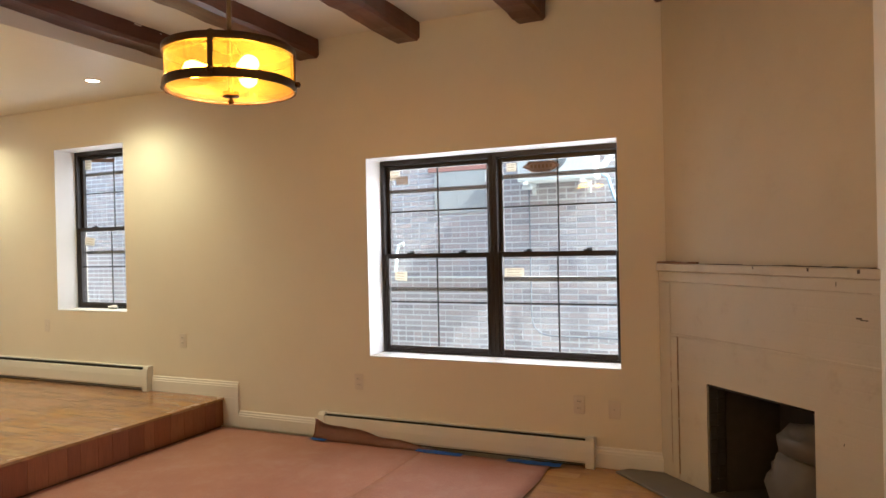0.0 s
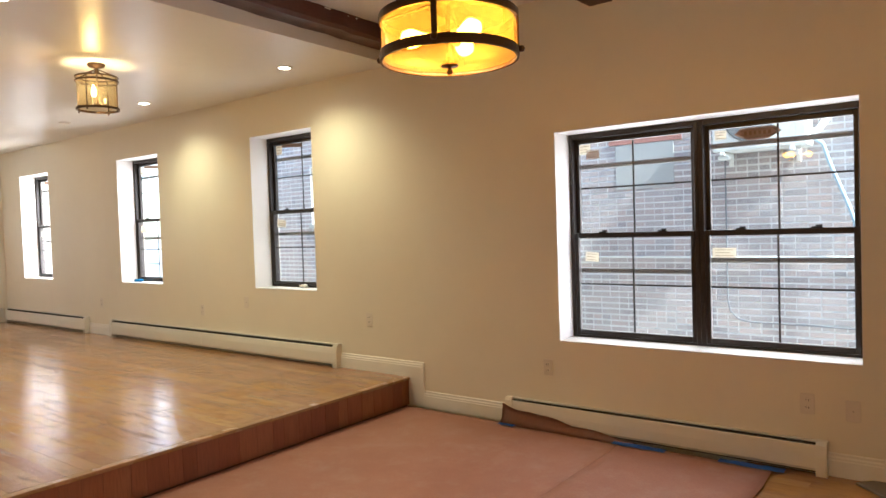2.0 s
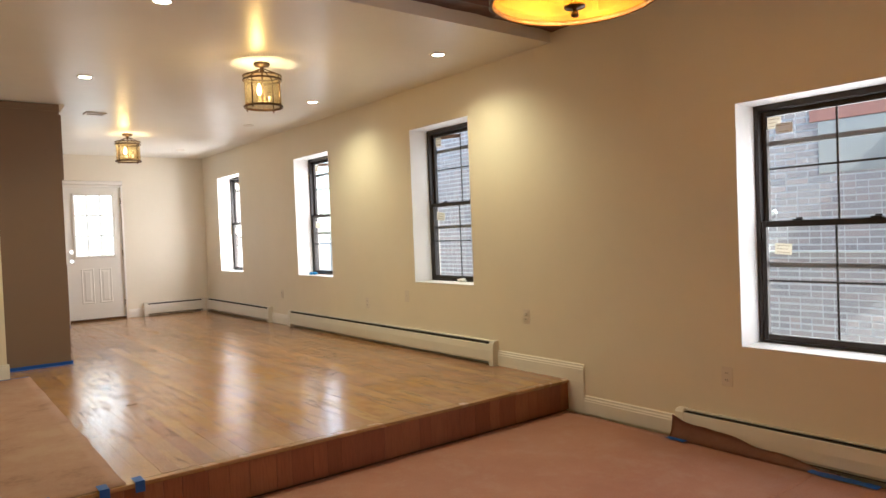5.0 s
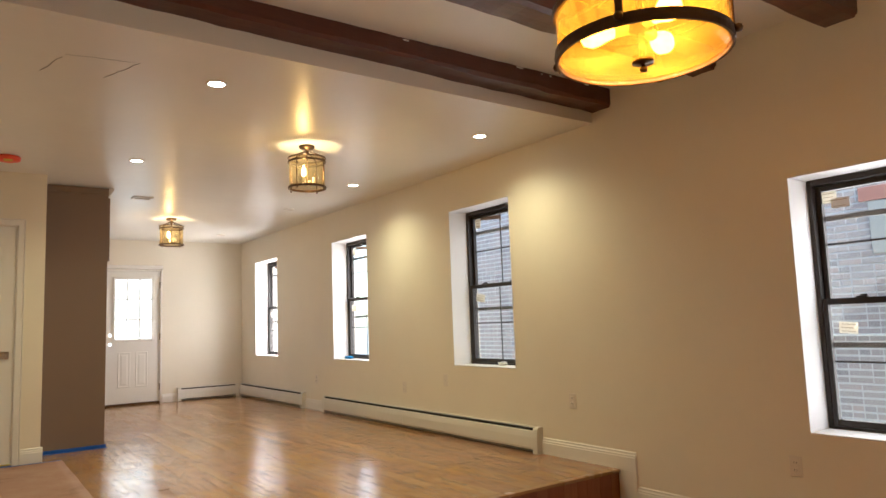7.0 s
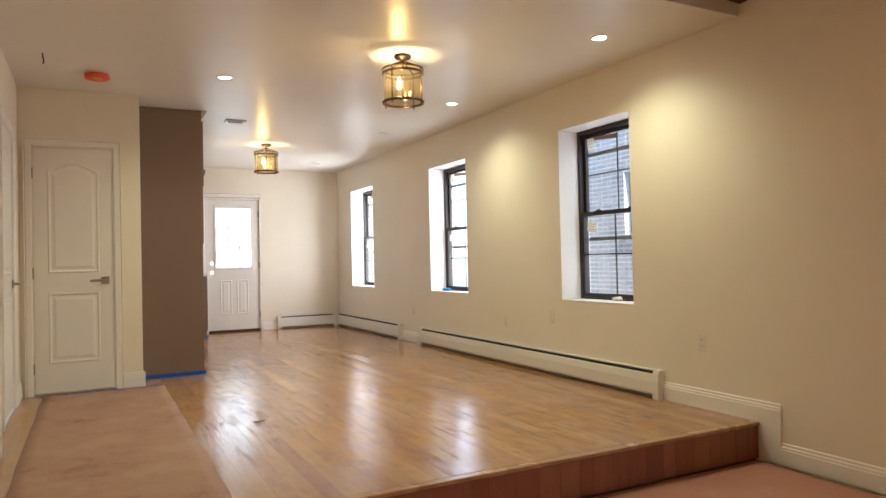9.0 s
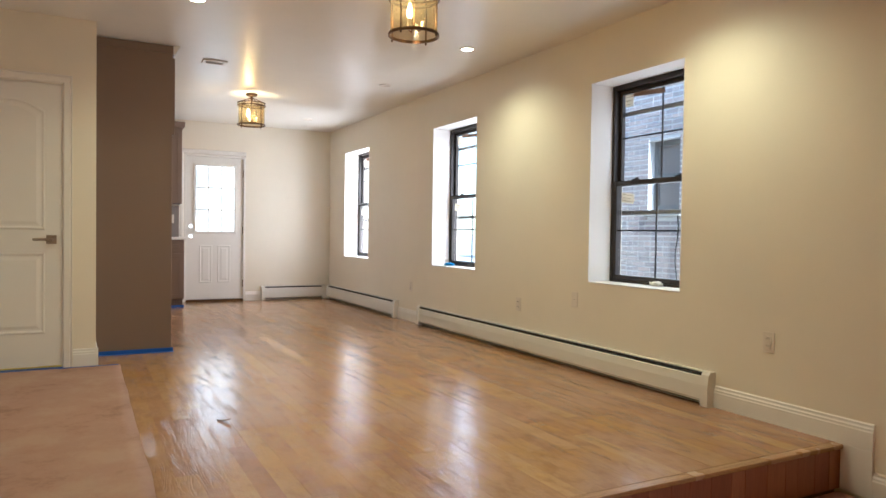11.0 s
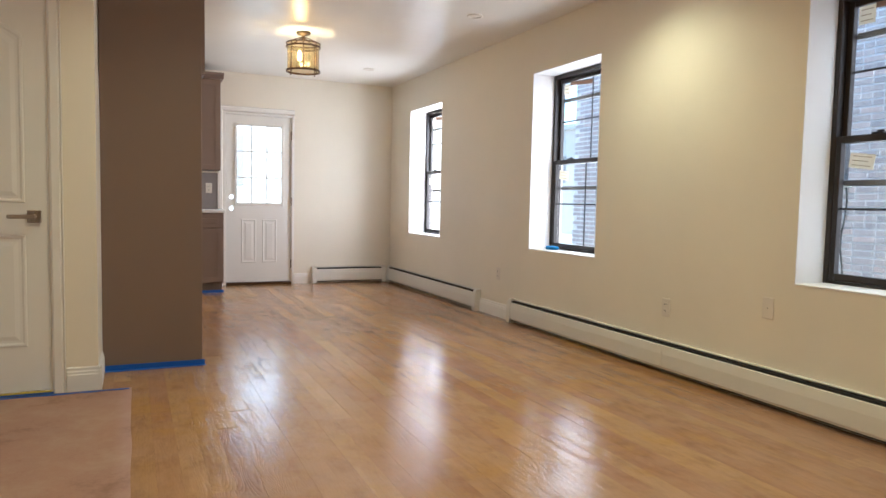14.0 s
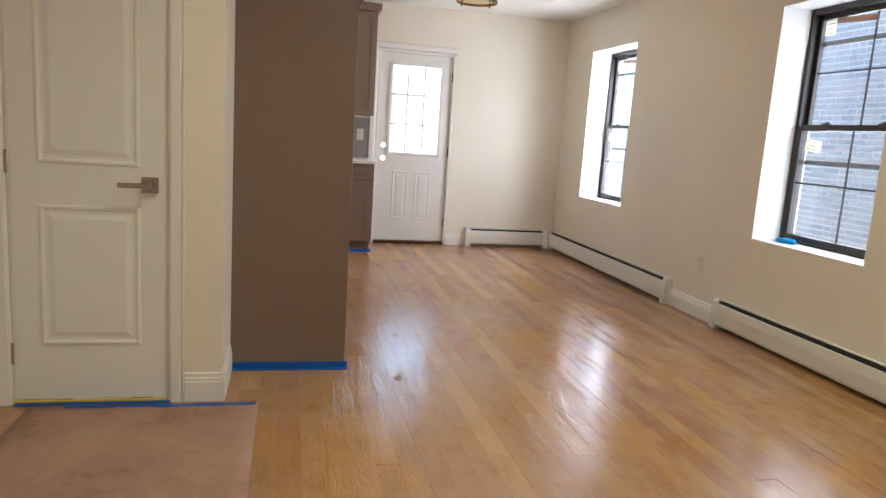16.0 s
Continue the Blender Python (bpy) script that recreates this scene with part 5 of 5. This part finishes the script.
solid("conduit", tube([(-3.77, 6.77, 0.835), (3.0, 6.77, 0.82)], 0.011, 8), PAPERWHITE, "long white pipe along the neighbour's brick wall", "pipe")
HOSE = plain("pale_blue_hose", (0.42, 0.55, 0.66), 0.5)
ac = thing("air_conditioner", pose(-1.82, 6.74, 1.80), "white air conditioner on brackets on the neighbour's brick wall", "air conditioner")
part("casing", box(-0.40, 0.38, -0.28, 0.0, 0.0, 0.55, 0.02, seg=2), PAPERWHITE, ac)
part("grille", lathe([(0.0, 0.0), (0.20, 0.0), (0.21, 0.006), (0.20, 0.012), (0.0, 0.012)], 28), SCREEN, ac, "grey round fan grille").matrix_basis = pose(-0.08, -0.281, 0.28, 90, 0, 0)
for x in (-0.31, 0.26):
    br = box(x - 0.02, x + 0.02, -0.30, 0.05, -0.035, -0.003, 0.004)
    box(x - 0.018, x + 0.018, 0.01, 0.045, -0.12, -0.035, 0.003, br)
    part("bracket", br, PAPERWHITE, ac, "white steel bracket")
    part("foot", box(x - 0.05, x + 0.05, -0.25, -0.19, -0.075, -0.036, 0.008), PAPERWHITE, ac, "white foot")
part("line_cover", tube([(0.36, -0.12, 0.10), (0.44, -0.09, 0.14), (0.50, -0.05, 0.24), (0.55, -0.02, 0.40), (0.60, -0.01, 0.75)], 0.03, 10), PAPERWHITE, ac, "white pipe cover", smooth=True)
part("drain_hose", tube([(0.40, -0.10, 0.06), (0.455, -0.03, 0.02), (0.50, -0.02, -0.14), (0.57, -0.02, -0.33), (0.64, -0.02, -0.52), (0.685, -0.02, -0.66), (0.70, -0.02, -0.9), (0.70, -0.02, -2.5)], 0.017, 10), HOSE, ac, "pale blue drain hose", smooth=True)
far_house = thing("far_house", pose(-34, 26, -0.75), "pale rendered house beyond the yard", "house")
part("wall", box(-9, 9, 0, 8, 0, 6.5), RENDERWALL, far_house)
part("roof", box(-9.3, 9.3, -0.3, 8.3, 6.5, 6.8), CONCRETE, far_house)
for k in range(4):
    part("window", box(-7 + 4 * k, -5.7 + 4 * k, -0.03, 0.02, 3.2, 4.9), SPLASH, far_house)

# added pale backdrop: turns the door's view and its floor reflection white
backdrop_house = thing("backdrop_house", pose(-25, 2, -0.75), "pale backdrop house added to whiten the back door's view", "house")
part("wall", box(-8, 0, -14, 9, 0, 5.5), RENDERWALL, backdrop_house)
part("roof", box(-8.2, 0.2, -14.2, 9.2, 5.5, 5.75), CONCRETE, backdrop_house)
for k in range(5):
    part("window", box(-0.02, 0.03, -11 + 4 * k, -9.8 + 4 * k, 2.2, 3.7), SPLASH, backdrop_house)

# ---- planks, boards and bricks ----
MESHES = {}


def plank_mesh(kind, length, width, thick, mat, axis):
    key = (kind, round(length, 2))
    if key not in MESHES:
        b = bmesh.new()
        c = 0.00015
        dims = (round(length, 2) - 0.0001, width - 0.0001)
        lo = [(-dims[0] / 2, -dims[1] / 2), (dims[0] / 2, -dims[1] / 2), (dims[0] / 2, dims[1] / 2), (-dims[0] / 2, dims[1] / 2)]
        hi = [(x - math.copysign(c, x), y - math.copysign(c, y)) for x, y in lo]
        rings = [[b.verts.new((x, y, -thick)) for x, y in lo], [b.verts.new((x, y, -c * 0.6)) for x, y in lo], [b.verts.new((x, y, 0)) for x, y in hi]]
        for p, q in zip(rings, rings[1:]):
            for i in range(4):
                b.faces.new((p[i], p[(i + 1) % 4], q[(i + 1) % 4], q[i]))
        b.faces.new(rings[-1])
        bmesh.ops.recalc_face_normals(b, faces=b.faces)
        MESHES[key] = mesh_of(kind, b, mat)
    return MESHES[key]


def lay_planks(parent, x0, x1, y0, y1, z, width, seed, lengths=(1.0, 1.25, 1.5, 1.75, 2.0)):
    r = random.Random(seed)
    y = y1
    while y > y0 + 0.01:
        x = x0
        first = True
        while x < x1 - 0.005:
            n = r.choice(lengths) * (r.choice((0.3, 0.55, 0.8, 1.0)) if first else 1.0)
            first = False
            if x + n > x1 - 0.25:
                n = x1 - x
            n = round(n, 2) if x + n < x1 - 0.01 else n
            p = new("plank", plank_mesh("plank", n, width, 0.02, OAK, "x"))
            p.parent = parent
            p.location = (x + n / 2, y - width / 2, z + r.uniform(-0.0001, 0.0001))
            p.rotation_euler = (r.gauss(0, 0.0022), r.gauss(0, 0.0004), 0)
            x += n
        y -= width


raised = thing("floor_raised", pose(0, 0, 0), "glossy varnished oak strip floor on the raised level", "floor", kind="structure")
lay_planks(raised, XW, STEP - 0.03, 0.03, YN, 0.0, 0.0886, 5)
lower = thing("floor_lower", pose(0, 0, LOW), "varnished oak floor showing past the paper", "floor", kind="structure")
lay_planks(lower, -1.42, 0.39, -1.4, YN, 0.0, 0.0886, 6, (0.9, 1.2))

riser = thing("step_riser", pose(STEP, 0, 0), "step faced with reddish mahogany boards and an oak nosing", "step", kind="structure")
r = random.Random(14)
y = YN - 0.001
k = 0
while y > -0.1:
    w = r.choice((0.09, 0.11, 0.13, 0.15))
    part("board", box(-0.028, -0.004 + r.uniform(-0.0012, 0.0012), y - w + 0.0008, y, LOW, -0.020, 0.001), MAHOGANY, riser)
    y -= w
part("nosing", box(-0.031, 0.022, -0.1, YN - 0.017, -0.022, 0.0, 0.006, seg=3), NOSING, riser, "thin rounded oak nosing")

# bricks of the house across the alley: nearest ones singly, the rest as one
BH, BL, COURSE, PITCH = 0.046, 0.190, 0.061, 0.198


def brick_box(w):
    b = bmesh.new()
    c = 0.003
    lo = [(0, 0), (w, 0), (w, BH), (0, BH)]
    hi = [(c, c), (w - c, c), (w - c, BH - c), (c, BH - c)]
    a = [b.verts.new((x, 0.016, z)) for x, z in lo]
    m = [b.verts.new((x, 0.002, z)) for x, z in lo]
    d = [b.verts.new((x, 0.0, z)) for x, z in hi]
    for p, q in ((a, m), (m, d)):
        for i in range(4):
            b.faces.new((p[i], p[(i + 1) % 4], q[(i + 1) % 4], q[i]))
    b.faces.new(d)
    bmesh.ops.recalc_face_normals(b, faces=b.faces)
    return b


bm_single = mesh_of("brick", brick_box(BL), BRICK)
bm_half = mesh_of("brick", brick_box(0.091), BRICK)
verts, faces = [], []
r = random.Random(2)
rows = int((NZ1 - NZ0) / COURSE)
for row in range(rows):
    z = row * COURSE + 0.006
    x = NX0 + (0.0 if row % 2 else -PITCH / 2)
    while x < NX1:
        header = row % 6 == 3 or r.random() < 0.3
        w = 0.091 if header else BL
        step = 0.099 if header else PITCH
        zz = z + NZ0
        xs, ws = x, w
        if 1.25 < zz + BH and zz < 2.14 and x < -7.52 and x + w > -8.0:
            # bricks are cut at the sides of the window opening
            if x < -8.0:
                ws = -8.0 - x
            elif x + w > -7.52:
                xs, ws = -7.52, x + w + 7.52
            else:
                ws = 0
        if x >= NX0 and x + w <= NX1 and ws > 0.015:
            out = r.uniform(-0.0015, 0.0015)
            if -3.45 < x < -1.6 and 0.3 < zz < 1.6:
                o = new("brick", bm_half if header else bm_single)
                o.parent = house
                o.location = (x, out, z)
            else:
                n0, c = len(verts), 0.003
                verts += [(xs, 0.016 + out, z), (xs + ws, 0.016 + out, z), (xs + ws, 0.016 + out, z + BH), (xs, 0.016 + out, z + BH),
                          (xs + c, out, z + c), (xs + ws - c, out, z + c), (xs + ws - c, out, z + BH - c), (xs + c, out, z + BH - c)]
                faces += [(n0 + 4, n0 + 5, n0 + 6, n0 + 7)] + [(n0 + i, n0 + (i + 1) % 4, n0 + 4 + (i + 1) % 4, n0 + 4 + i) for i in range(4)]
        x += step
rest = bpy.data.meshes.new("bricks")
rest.from_pydata(verts, [], faces)
rest.materials.append(BRICK)
ob = new("bricks", rest)
ob.parent = house
tagged(ob, "weathered grey-pink bricks", kind="stuff")
